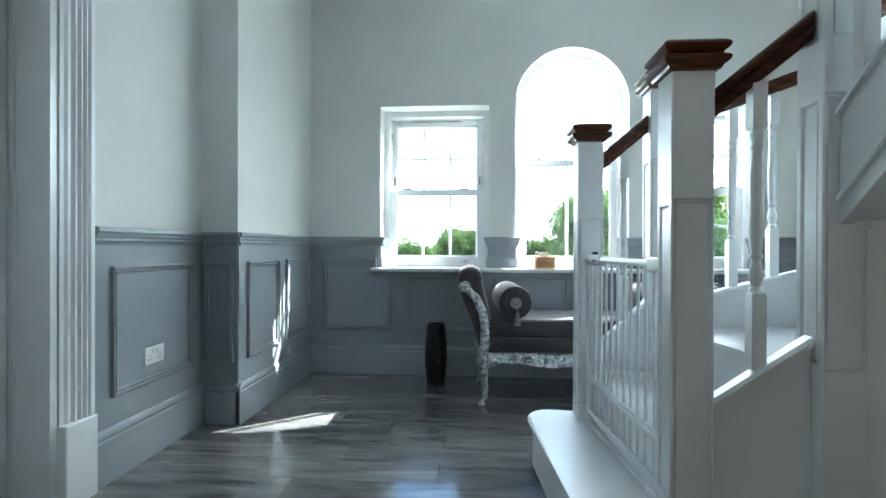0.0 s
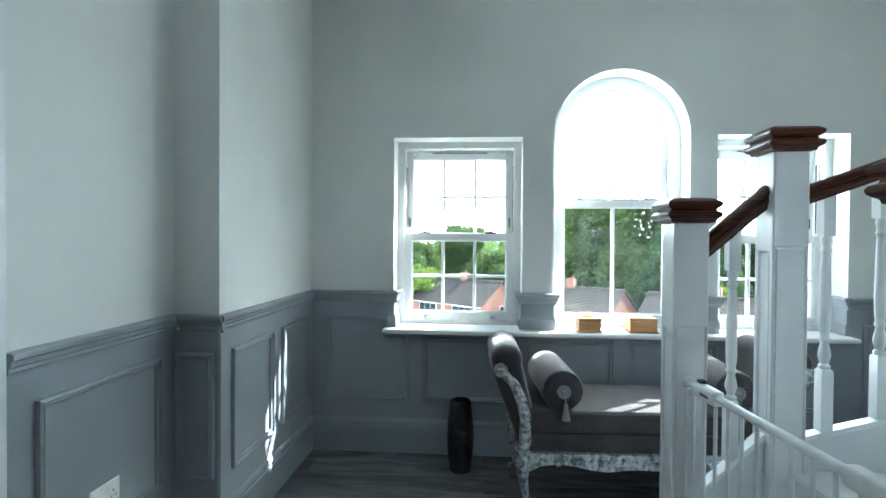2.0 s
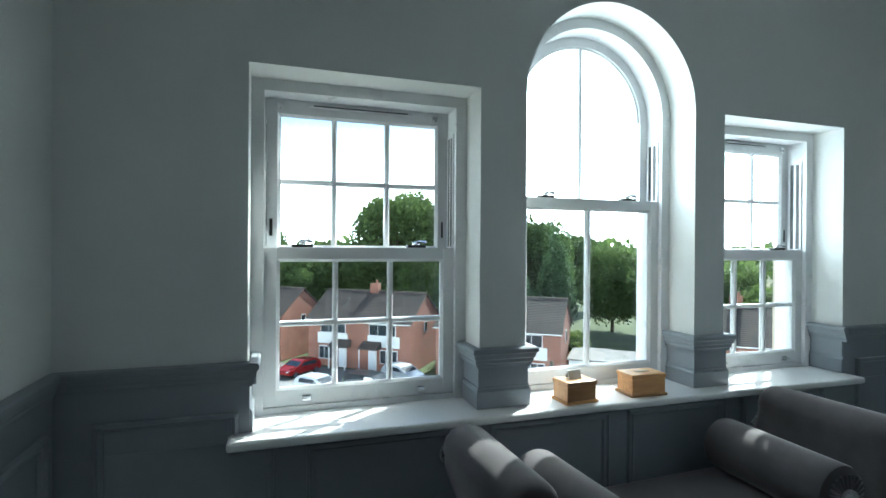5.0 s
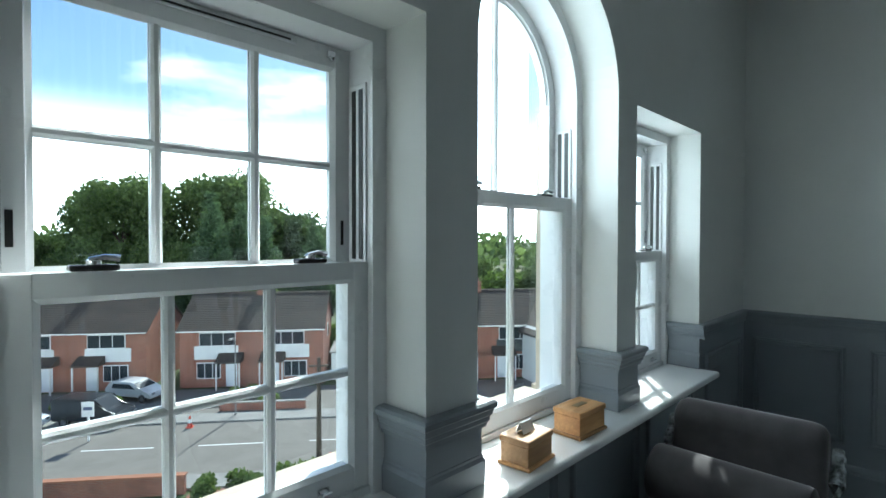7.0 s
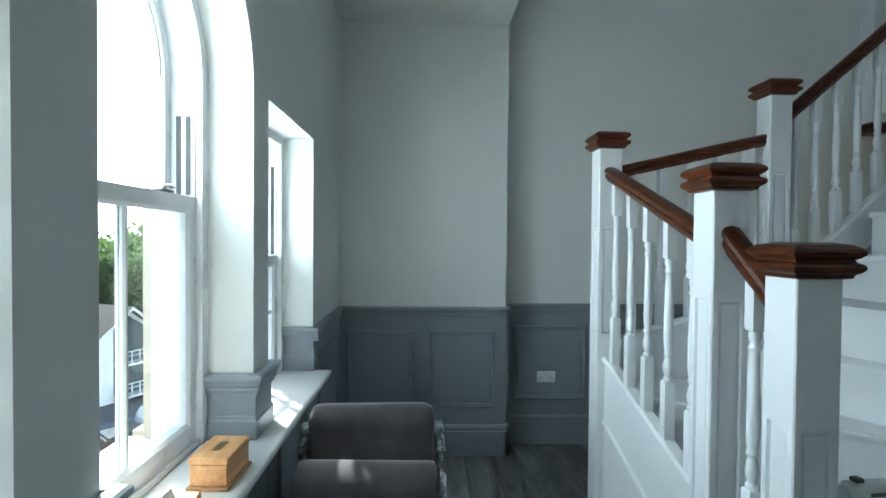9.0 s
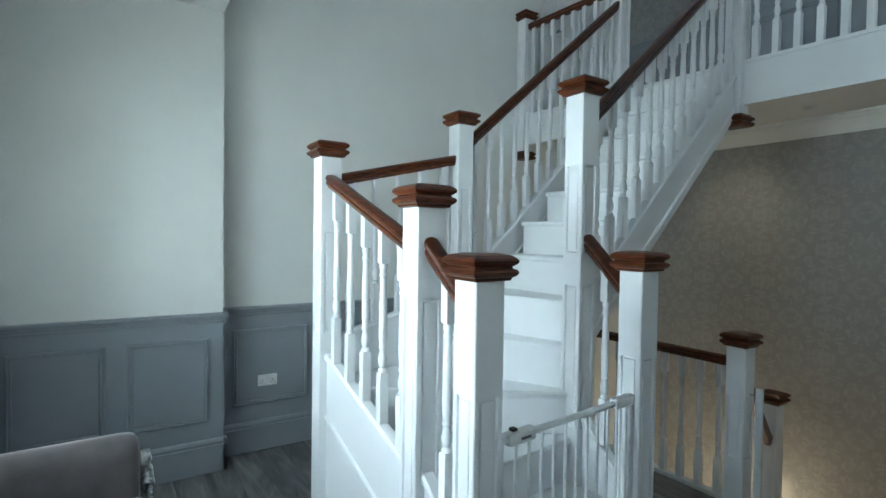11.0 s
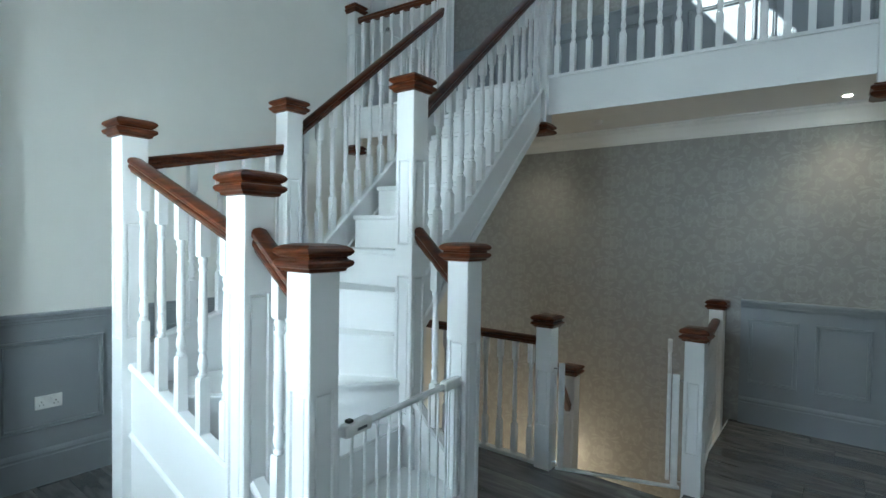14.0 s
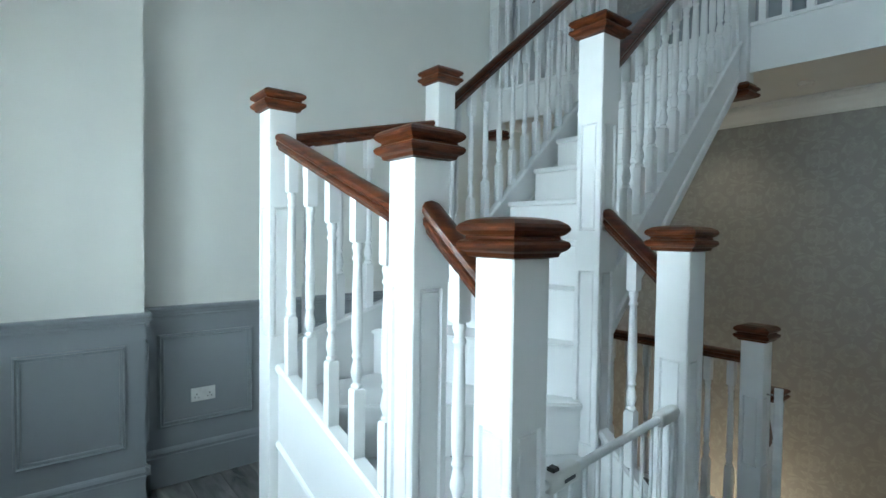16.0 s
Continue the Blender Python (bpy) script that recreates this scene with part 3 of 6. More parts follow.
for a, b, z0, z1 in ((-0.12, -0.005, 0, 2.1), (0.785, 0.90, 0, 2.1), (-0.004, 0.784, 1.985, 2.1)):
    part("casing", bx(EX - 0.04, EX - 0.001, a, b, UP + z0, UP + z1, bev=0.006), WHITE, upd)


# ---- windows ----
def sash_catch(parent, x, y, z):
    base = part("sash_catch", bx(x - 0.042, x + 0.042, y - 0.018, y + 0.014, z, z + 0.012, bev=0.004, seg=2), BLACK, parent, "black and chrome sash fastener")
    bm = lathe(bmesh.new(), [(0.014, 0.0125), (0.014, 0.020), (0.009, 0.025)], 14, (x, y, z))
    tube(bm, [(x - 0.008, y - 0.004, z + 0.021), (x + 0.016, y - 0.010, z + 0.027), (x + 0.042, y - 0.014, z + 0.023)], [0.006, 0.006, 0.008], 8)
    part("lever", bm, CHROME, base, "chrome lever", True)


def sash_lift(parent, x, y, z):
    bm = bmesh.new()
    box(bm, x - 0.018, x + 0.018, y - 0.004, y, z - 0.012, z + 0.012, bev=0.0015)
    tube(bm, [(x - 0.014, y - 0.003, z), (x - 0.012, y - 0.020, z + 0.003), (x + 0.012, y - 0.020, z + 0.003), (x + 0.014, y - 0.003, z)], 0.0035, 8)
    part("sash_lift", bm, CHROME, parent, "chrome sash lift", True)


def frame_bar(bm, horizontal, c, a, b, y0, y1, w):
    """A glazing bar with chamfered inner edges."""
    d = y1 - y0
    prof = [(-w / 2, d), (-w / 2, d * 0.45), (-w * 0.2, 0), (w * 0.2, 0), (w / 2, d * 0.45), (w / 2, d)]
    if horizontal:
        prism(bm, [(a, y0 + q, c + p) for p, q in prof], (b - a, 0, 0))
    else:
        prism(bm, [(c + p, y0 + q, a) for p, q in prof], (0, 0, b - a))


def pane(parent, x0, x1, z0, z1, y, name="pane"):
    g = part(name, bx(x0, x1, y, y + 0.005, z0, z1), GLASS, parent)
    g.visible_shadow = False
    return g


def bead(bm, x0, x1, z0, z1, y, w=0.012, d=0.010):
    """Sloped glazing bead round an opening, its sunk edge at the glass."""
    r0 = [bm.verts.new(c) for c in ((x0, y, z0), (x1, y, z0), (x1, y, z1), (x0, y, z1))]
    r1 = [bm.verts.new(c) for c in ((x0 + w, y + d, z0 + w), (x1 - w, y + d, z0 + w), (x1 - w, y + d, z1 - w), (x0 + w, y + d, z1 - w))]
    for i in range(4):
        bm.faces.new((r0[i], r0[(i + 1) % 4], r1[(i + 1) % 4], r1[i]))


def square_sash(parent, name, x0, x1, z0, z1, y0, y1, stile, top, bot, cols, rows):
    s = part(name, bx(x0, x0 + stile, y0, y1, z0, z1, bev=0.002), UPVC, parent)
    part("stile", bx(x1 - stile, x1, y0, y1, z0, z1, bev=0.002), UPVC, s)
    part("rail", bx(x0 + stile, x1 - stile, y0 + 0.001, y1, z1 - top, z1), UPVC, s)
    part("rail", bx(x0 + stile, x1 - stile, y0 + 0.001, y1, z0, z0 + bot), UPVC, s)
    gx0, gx1, gz0, gz1 = x0 + stile, x1 - stile, z0 + bot, z1 - top
    bm = bmesh.new()
    bead(bm, gx0, gx1, gz0, gz1, y0 + 0.001)
    part("glazing_bead", bm, UPVC, s)
    ym = (y0 + y1) / 2
    for i in range(1, cols):
        bm = bmesh.new()
        frame_bar(bm, False, gx0 + (gx1 - gx0) * i / cols, gz0, gz1, ym - 0.016, ym - 0.002, 0.022)
        frame_bar(bm, False, gx0 + (gx1 - gx0) * i / cols, gz0, gz1, ym + 0.018, ym + 0.006, 0.022)
        part("glazing_bar", bm, UPVC, s)
    for i in range(1, rows):
        bm = bmesh.new()
        frame_bar(bm, True, gz0 + (gz1 - gz0) * i / rows, gx0, gx1, ym - 0.0155, ym - 0.002, 0.022)
        frame_bar(bm, True, gz0 + (gz1 - gz0) * i / rows, gx0, gx1, ym + 0.0175, ym + 0.006, 0.022)
        part("glazing_bar", bm, UPVC, s)
    pane(s, gx0 - 0.005, gx1 + 0.005, gz0 - 0.005, gz1 + 0.005, ym)
    return s


def square_window(name, x0, x1, label):
    w = tagged(new(name), label, "window", kind="structure")
    j = 0.048
    yi, yo = 5.475, 5.66
    part("frame_jamb", bx(x0, x0 + j, yi, yo, SILL, HEAD), UPVC, w)
    part("frame_jamb", bx(x1 - j, x1, yi, yo, SILL, HEAD), UPVC, w)
    part("frame_head", bx(x0 + j, x1 - j, yi, yo, HEAD - 0.045, HEAD), UPVC, w)
    part("frame_sill", bx(x0 + j, x1 - j, yi + 0.012, yo + 0.05, SILL, SILL + 0.022), UPVC, w)
    mid = 1.495
    up = square_sash(w, "upper_sash", x0 + j, x1 - j, mid - 0.02, HEAD - 0.046, 5.585, 5.635, 0.050, 0.058, 0.04, 3, 2)
    lo = square_sash(w, "lower_sash", x0 + j - 0.018, x1 - j + 0.018, SILL + 0.023, mid + 0.023, 5.497, 5.560, 0.066, 0.046, 0.062, 3, 2)
    # side channels above the lower sash
    for x, s2 in ((x0 + j + 0.001, 1), (x1 - j - 0.001, -1)):
        part("jamb_channel", bx(min(x, x + s2 * 0.005), max(x, x + s2 * 0.005), 5.50, 5.582, mid + 0.025, 2.02, bev=0.001), UPVC, w)
        for ys in (5.513, 5.546):
            part("channel_slot", bx(min(x + s2 * 0.004, x + s2 * 0.0065), max(x + s2 * 0.004, x + s2 * 0.0065), ys, ys + 0.018, mid + 0.03, 2.005), BLACK, w)
    for f in (0.22, 0.76):
        sash_catch(lo, x0 + (x1 - x0) * f, 5.530, mid + 0.0235)
        sash_lift(lo, x0 + (x1 - x0) * (f + 0.02), 5.4975, SILL + 0.05)
    for f in (0.12, 0.87):
        bm = bx(x0 + (x1 - x0) * f - 0.012, x0 + (x1 - x0) * f + 0.012, 5.572, 5.5845, HEAD - 0.083, HEAD - 0.063, bev=0.002)
        lathe(bm, [(0.007, 0.0), (0.011, 0.008), (0.006, 0.014)], 12, (x0 + (x1 - x0) * f, 5.57, HEAD - 0.092), "Z")
        part("stop_knob", bm, CHROME, up, "chrome stop knob", True)
    part("trickle_vent", bx(x0 + 0.22, x1 - 0.22, 5.576, 5.5845, HEAD - 0.072, HEAD - 0.056, bev=0.002), VENT, up, "slim white trickle vent")
    part("vent_slot", bx(x0 + 0.24, x1 - 0.24, 5.574, 5.5765, HEAD - 0.067, HEAD - 0.062), BLACK, up)
    part("finger_slot", bx(x1 - j - 0.032, x1 - j - 0.024, 5.582, 5.5846, mid + 0.07, mid + 0.14), BLACK, up, "black slot")
    part("finger_slot", bx(x0 + j + 0.018, x0 + j + 0.030, 5.582, 5.5846, mid + 0.07, mid + 0.14), BLACK, up, "black slot")
    return w


square_window("window_1", *W1, "white six-over-six sash window in a square opening")
square_window("window_3", *W3, "white six-over-six sash window in a square opening")


def arch_strip(bm, cx, cz, r0, r1, y0, y1, n=36):
    pts = []
    for r in (r0, r1):
        for y in (y0, y1):
            pts.append([bm.verts.new((cx + r * math.cos(math.pi * i / n), y, cz + r * math.sin(math.pi * i / n))) for i in range(n + 1)])
    a, b, c, d = pts
    for i in range(n):
        bm.faces.new((a[i], a[i + 1], b[i + 1], b[i]))
        bm.faces.new((c[i], d[i], d[i + 1], c[i + 1]))
        bm.faces.new((a[i], c[i], c[i + 1], a[i + 1]))
        bm.faces.new((b[i], b[i + 1], d[i + 1], d[i]))
    return bm


def arched_window():
    w = tagged(new("window_2"), "white round-headed sash window with a central glazing bar", "window", kind="structure")
    x0, x1 = W2
    cx, j = (x0 + x1) / 2, 0.048
    yi, yo, mid = 5.475, 5.66, 1.735
    part("frame_jamb", bx(x0, x0 + j, yi, yo, SILL, HEAD), UPVC, w)
    part("frame_jamb", bx(x1 - j, x1, yi, yo, SILL, HEAD), UPVC, w)
    part("frame_arch", arch_strip(bmesh.new(), cx, HEAD, RAD - j, RAD, yi, yo), UPVC, w, smooth=True)
    part("frame_sill", bx(x0 + j, x1 - j, yi + 0.012, yo + 0.05, SILL, SILL + 0.022), UPVC, w)
    lo = square_sash(w, "lower_sash", x0 + j - 0.018, x1 - j + 0.018, SILL + 0.023, mid + 0.023, 5.497, 5.560, 0.064, 0.046, 0.062, 2, 1)
    st = 0.044
    up = part("upper_sash", arch_strip(bmesh.new(), cx, HEAD, RAD - j - st, RAD - j - 0.0005, 5.585, 5.635), UPVC, w, smooth=True)
    part("glazing_bead", arch_strip(bmesh.new(), cx, HEAD, RAD - j - st - 0.010, RAD - j - st, 5.596, 5.624), UPVC, up, smooth=True)
    part("stile", bx(x0 + j, x0 + j + st, 5.585, 5.635, mid - 0.02, HEAD), UPVC, up)
    part("stile", bx(x1 - j - st, x1 - j, 5.585, 5.635, mid - 0.02, HEAD), UPVC, up)
    part("rail", bx(x0 + j + st, x1 - j - st, 5.586, 5.635, mid - 0.02, mid + 0.02), UPVC, up)
    bm = bmesh.new()
    frame_bar(bm, False, cx, mid + 0.02, HEAD + RAD - j - st, 5.594, 5.608, 0.024)
    frame_bar(bm, False, cx, mid + 0.02, HEAD + RAD - j - st, 5.628, 5.616, 0.024)
    part("glazing_bar", bm, UPVC, up)
    r = RAD - j - st + 0.004
    arc = [(cx + r * math.cos(math.pi * i / 28), 5.610, HEAD + r * math.sin(math.pi * i / 28)) for i in range(29)]
    g = part("pane", prism(bmesh.new(), [(cx + r, 5.610, mid + 0.015)] + arc + [(cx - r, 5.610, mid + 0.015)], (0, 0.005, 0)), GLASS, up)
    g.visible_shadow = False
    for x, s2 in ((x0 + j + 0.001, 1), (x1 - j - 0.001, -1)):
        part("jamb_channel", bx(min(x, x + s2 * 0.005), max(x, x + s2 * 0.005), 5.50, 5.582, mid + 0.025, 2.06, bev=0.001), UPVC, w)
        for ys in (5.513, 5.546):
            part("channel_slot", bx(min(x + s2 * 0.004, x + s2 * 0.0065), max(x + s2 * 0.004, x + s2 * 0.0065), ys, ys + 0.018, mid + 0.03, 2.045), BLACK, w)
    for f in (0.24, 0.76):
        sash_catch(lo, x0 + (x1 - x0) * f, 5.530, mid + 0.0235)


arched_window()
tagged(part("window_sill", bx(0.742, 3.79, 5.205, 5.49, 0.833, SILL, bev=0.012, seg=3), SILLM), "white painted sill board along all three windows", "window sill", kind="structure")
# pale stone lining outside the frames
STONE = plain("cream_stone", (0.55, 0.47, 0.36), 0.8)
for x0, x1 in (W1, W2, W3):
    part("outer_lining", bx(x1 - 0.003, x1 + 0.004, 5.662, 5.712, SILL - 0.02, HEAD), STONE, wall_n)
    part("outer_sill", bx(x0 - 0.06, x1 + 0.06, 5.7105, 5.82, SILL - 0.10, SILL - 0.01), STONE, wall_n)


# ---- sockets ----
def socket(x, y, z, turn):
    s = thing("double_socket", "white double power socket on grey panelling", "power socket", (x, y, z))
    s.rotation_euler = (0, 0, radians(turn))
    part("faceplate", bx(0.0, 0.009, -0.073, 0.073, -0.043, 0.043, bev=0.003, seg=2), PLASTIC, s)
    for oy in (-0.038, 0.038):
        part("switch", bx(0.009, 0.012, oy * 0.42 - 0.007, oy * 0.42 + 0.007, 0.012, 0.030, bev=0.001), PLASTIC, s)
        for py, pz, h in ((oy, 0.004, 0.006), (oy - 0.011, -0.016, 0.004), (oy + 0.011, -0.016, 0.004)):
            part("pin_hole", bx(0.0088, 0.0093, py - 0.003, py + 0.003, pz - h, pz + h * 0.4), BLACK, s)


socket(WX + 0.0065, 3.63, 0.492, 0)
socket(EX - 0.0065, 3.714, 0.534, 180)

# ---- staircase ----
NW_ = 0.059
RISE = UP / 13
PA, PB, PC, PD, PE, PF = (2.142, 3.714), (2.477, 3.730), (3.510, 3.730), (3.562, 2.805), (2.606, 2.727), (2.227, 2.766)
CAP_PROF = [(0.0585, 0.0), (0.066, 0.003), (0.069, 0.012), (0.077, 0.017), (0.0825, 0.024), (0.0835, 0.031), (0.080, 0.037), (0.070, 0.042),
            (0.068, 0.048), (0.075, 0.052), (0.0825, 0.060), (0.0835, 0.067), (0.079, 0.075), (0.066, 0.084), (0.040, 0.090)]
cap_mesh = mesh_of("cap", square_rings(bmesh.new(), [(w if i == 0 else w * 1.08, z) for i, (w, z) in enumerate(CAP_PROF)]), MAHOG)


def newel(parent, x, y, z0, cap_z, panels=(), drop=False):
    """A square white post with sunk panels and a moulded hardwood cap at cap_z."""
    bm = bmesh.new()
    zs = sorted({z0, cap_z, *[z for p in panels for z in p]})
    ch = NW_ - 0.004
    octo = ((-ch, -NW_), (ch, -NW_), (NW_, -ch), (NW_, ch), (ch, NW_), (-ch, NW_), (-NW_, ch), (-NW_, -ch))
    rings = [[bm.verts.new((px, py, z - z0)) for px, py in octo] for z in zs]
    sunk = []
    for k, (a, b) in enumerate(zip(rings, rings[1:])):
        for i in range(8):
            f = bm.faces.new((a[i], a[(i + 1) % 8], b[(i + 1) % 8], b[i]))
            if i % 2 == 0 and any(abs(zs[k] - p[0]) < 1e-6 for p in panels):
                sunk.append(f)
    bm.faces.new(list(reversed(rings[0])))
    bm.faces.new(rings[-1])
    for f in sunk:
        bmesh.ops.inset_individual(bm, faces=[f], thickness=0.024, depth=0.0)
        bmesh.ops.inset_individual(bm, faces=[f], thickness=0.005, depth=-0.009)
        bmesh.ops.inset_individual(bm, faces=[f], thickness=0.008, depth=0.0)
        bmesh.ops.inset_individual(bm, faces=[f], thickness=0.004, depth=0.005)
    n = part("newel_post", bm, WHITE, parent)
    n.location = (x, y, z0)
    shared("cap", cap_mesh, n, pose(0, 0, cap_z - z0 + 0.0005), "moulded dark hardwood cap")
    if drop:
        shared("drop_cap", cap_mesh, n, pose(0, 0, -0.0005, 180), "moulded dark hardwood pendant")
    return n


RAIL_P = [(-0.020, -0.030), (0.020, -0.030), (0.024, -0.018), (0.030, -0.014), (0.031, -0.004), (0.026, 0.002), (0.034, 0.010), (0.033, 0.022), (0.024, 0.031), (0.0, 0.035),
          (-0.024, 0.031), (-0.033, 0.022), (-0.034, 0.010), (-0.026, 0.002), (-0.031, -0.004), (-0.030, -0.014), (-0.024, -0.018)]


def rail(parent, p, q, name="handrail"):
    d = Vector((q[0] - p[0], q[1] - p[1], 0)).normalized()
    k = Vector(q) - Vector(p)
    stretch = math.hypot(1.0, k.z / max(1e-6, math.hypot(k.x, k.y)))
    return part(name, sweep(bmesh.new(), [(o, u * stretch) for o, u in RAIL_P], p, q, (-d.y, d.x, 0)), MAHOG, parent, "dark stained hardwood rail", True)


def baluster_mesh():
    """Square-ended turned spindle, 1 m long."""
    w = 0.0200
    bm = bmesh.new()
    square_rings(bm, [(w, 0.0), (w, 0.255), (w * 0.8, 0.263)])
    square_rings(bm, [(w * 0.8, 0.822), (w, 0.830), (w, 1.0)])
    prof = [(0.0150, 0.263), (0.0185, 0.270), (0.0185, 0.277), (0.0125, 0.286), (0.0150, 0.298), (0.0195, 0.316), (0.0200, 0.328), (0.0165, 0.350), (0.0125, 0.370), (0.0125, 0.378),
            (0.0175, 0.385), (0.0175, 0.393), (0.0135, 0.402), (0.0165, 0.425), (0.0185, 0.460), (0.0180, 0.540), (0.0160, 0.650), (0.0135, 0.740), (0.0130, 0.752),
            (0.0175, 0.759), (0.0175, 0.766), (0.0130, 0.776), (0.0150, 0.792), (0.0185, 0.806), (0.0150, 0.822)]
    lathe(bm, prof, 12)
    return mesh_of("baluster", bm, WHITE, True)


bal_mesh = baluster_mesh()


def balusters(parent, p, q, b0, b1, n, pad=0.5):
    """n spindles between plan points p and q; from the foot height b to just under the rail; p and q carry the rail's z."""
    for i in range(n):
        f = (i + pad) / (n - 1 + 2 * pad) if n > 1 else 0.5
        x, y, zt = (p[k] + (q[k] - p[k]) * f for k in range(3))
        zb = b0 + (b1 - b0) * f
        top = zt - 0.022
        shared("baluster", bal_mesh, parent, pose(x, y, zb) @ Matrix.Diagonal((1, 1, top - zb, 1)))


def string_board(parent, p, q, zt0, zt1, zb0, zb1, thick=0.034, moulded=0.0):
    """A closed string between two newels: board, capping, and a sloping bead on its faces."""
    d = Vector((q[0] - p[0], q[1] - p[1], 0)).normalized()
    s = Vector((-d.y, d.x, 0)) * thick / 2
    P, Q = Vector((*p, 0)), Vector((*q, 0))
    a = P - s
    b = Q - s
    st = part("string", prism(bmesh.new(), [(a.x, a.y, zb0), (b.x, b.y, zb1), (b.x, b.y, zt1), (a.x, a.y, zt0)], s * 2), WHITE, parent)
    prof = [(-0.032, 0.0), (0.032, 0.0), (0.032, 0.014), (0.022, 0.026), (-0.022, 0.026), (-0.032, 0.014)]
    part("string_capping", sweep(bmesh.new(), prof, (*p, zt0), (*q, zt1), (-d.y, d.x, 0)), WHITE, st)
    if moulded:
        for sg in (1, -1):
            off = Vector((-d.y, d.x, 0)) * sg
            prof = [(0.0, 0), (0.010, 0.004), (0.013, 0.014), (0.008, 0.024), (0.0, 0.028)]
            o = P + s * sg
            o2 = Q + s * sg
            part("string_bead", sweep(bmesh.new(), prof, (o.x, o.y, zt0 - moulded), (o2.x, o2.y, zt1 - moulded), off), WHITE, st)
    return st


stairs = thing("staircase", "white painted winder staircase with turned spindles and dark hardwood rails", "staircase", (0, 0, 0))
newel(stairs, *PA, 0.0, 1.526, [(0.30, 1.17)])
newel(stairs, *PF, 0.0, 1.527, [(0.30, 1.17)])
newel(stairs, *PB, 0.0, 1.773, [(0.62, 1.45)])
newel(stairs, *PE, 0.0, 2.383, [(0.70, 1.45), (1.58, 2.05)])
newel(stairs, *PC, 0.0, 2.086, [(1.12, 1.70)])
newel(stairs, *PD, 0.0, 2.390, [(1.35, 2.0)])


def pl(p, dx, dy, z):
    return (p[0] + dx, p[1] + dy, z)


# rails
JX = 3.68
JY = edge_y(JX)
rail(stairs, pl(PA, NW_, 0, 1.435), pl(PB, -NW_, 0, 1.62))
rail(stairs, pl(PF, NW_, 0, 1.43), pl(PE, -NW_, 0, 1.645))
rail(stairs, pl(PB, NW_, 0, 1.62), pl(PC, -NW_, 0, 1.955))
rail(stairs, pl(PC, 0, -NW_, 1.97), pl(PD, 0, NW_, 2.16))
G = (2.52 - LY) / 6
rail(stairs, pl(PE, 0, -NW_, 2.275), (KX, KY + NW_, 3.615))
rail(stairs, pl(PD, 0, -NW_, 2.285), (JX, JY + NW_, 3.635))
# strings and spindles
for p, q, b0, b1, r0, r1, n, mo in ((PA, PB, 0.56, 0.76, 1.435, 1.62, 1, 0.0), (PF, PE, 0.56, 0.76, 1.43, 1.645, 1, 0.0), (PB, PC, 0.75, 0.995, 1.62, 1.955, 5, 0.33)):
    string_board(stairs, (p[0] + NW_, p[1]), (q[0] - NW_, q[1]), b0, b1, 0, 0, moulded=mo)
    balusters(stairs, (p[0] + NW_, p[1], r0), (q[0] - NW_, q[1], r1), b0 + 0.024, b1 + 0.024, n)
string_board(stairs, (PC[0], PC[1] - NW_), (PD[0], PD[1] + NW_), 1.08, 1.30, 0, 0, moulded=0.35)
balusters(stairs, (PC[0], PC[1] - NW_, 1.97), (PD[0], PD[1] + NW_, 2.16), 1.10, 1.32, 5)
for px, py, qx, qy, z0, z1, r0, r1 in ((PE[0], PE[1] - NW_, KX, KY + NW_, 1.385, 2.80, 2.275, 3.615), (PD[0], PD[1] - NW_, JX, JY + NW_, 1.375, 2.81, 2.285, 3.635)):
    string_board(stairs, (px, py), (qx, qy), z0, z1, z0 - 0.29, z1 - 0.29, moulded=0.235)
    balusters(stairs, (px, py, r0), (qx, qy, r1), z0 + 0.024, z1 + 0.024, 13)


# treads: a bullnose step and one more at the foot, four winders round the inner post, then the straight flight
def bullnose():
    y0, y1 = 2.68, 3.80
    r = 0.12
    pts = [(2.47, y0 + 0.04)]
    for cx, cy, a0 in ((1.93 + r, y0 + r, 270), (1.855 + r, y1 - r, 180)):
        for i in range(9):
            a = radians(a0 - 90 * i / 8)
            pts.append((cx + r * math.cos(a), cy + r * math.sin(a)))
    pts.append((2.47, y1 - 0.04))
    bm = prism(bmesh.new(), [(x, y, RISE - 0.032) for x, y in pts], (0, 0, 0.032))
    es = [e for e in bm.edges if abs(e.verts[0].co.z - e.verts[1].co.z) < 1e-5]
    bmesh.ops.bevel(bm, geom=es, offset=0.008, segments=2, affect="EDGES")
    part("tread", bm, WHITE, stairs, "white bullnose bottom step", True)
    inner = [(x + (0.022 if x < 2.1 else 0), y + (0.02 if y < 3 else -0.02), 0) for x, y in pts]
    part("riser", prism(bmesh.new(), inner, (0, 0, RISE - 0.032)), WHITE, stairs, smooth=True)


bullnose()
iy1 = PB[1] - 0.018
ex, ey = PE[0], PE[1]
ox = PC[0] - 0.018
# front edges of the second step and of the four winders, inner end first
FRONTS = [((2.185, ey + 0.02), (2.115, iy1)), ((2.580, ey + 0.06), (2.475, iy1)), ((2.605, ey + 0.07), (3.25, iy1)),
          ((2.645, ey + 0.05), (ox, 3.27)), ((2.665, ey - 0.03), (ox, 2.96)), ((2.68, 2.52), (ox + 0.02, 2.52))]


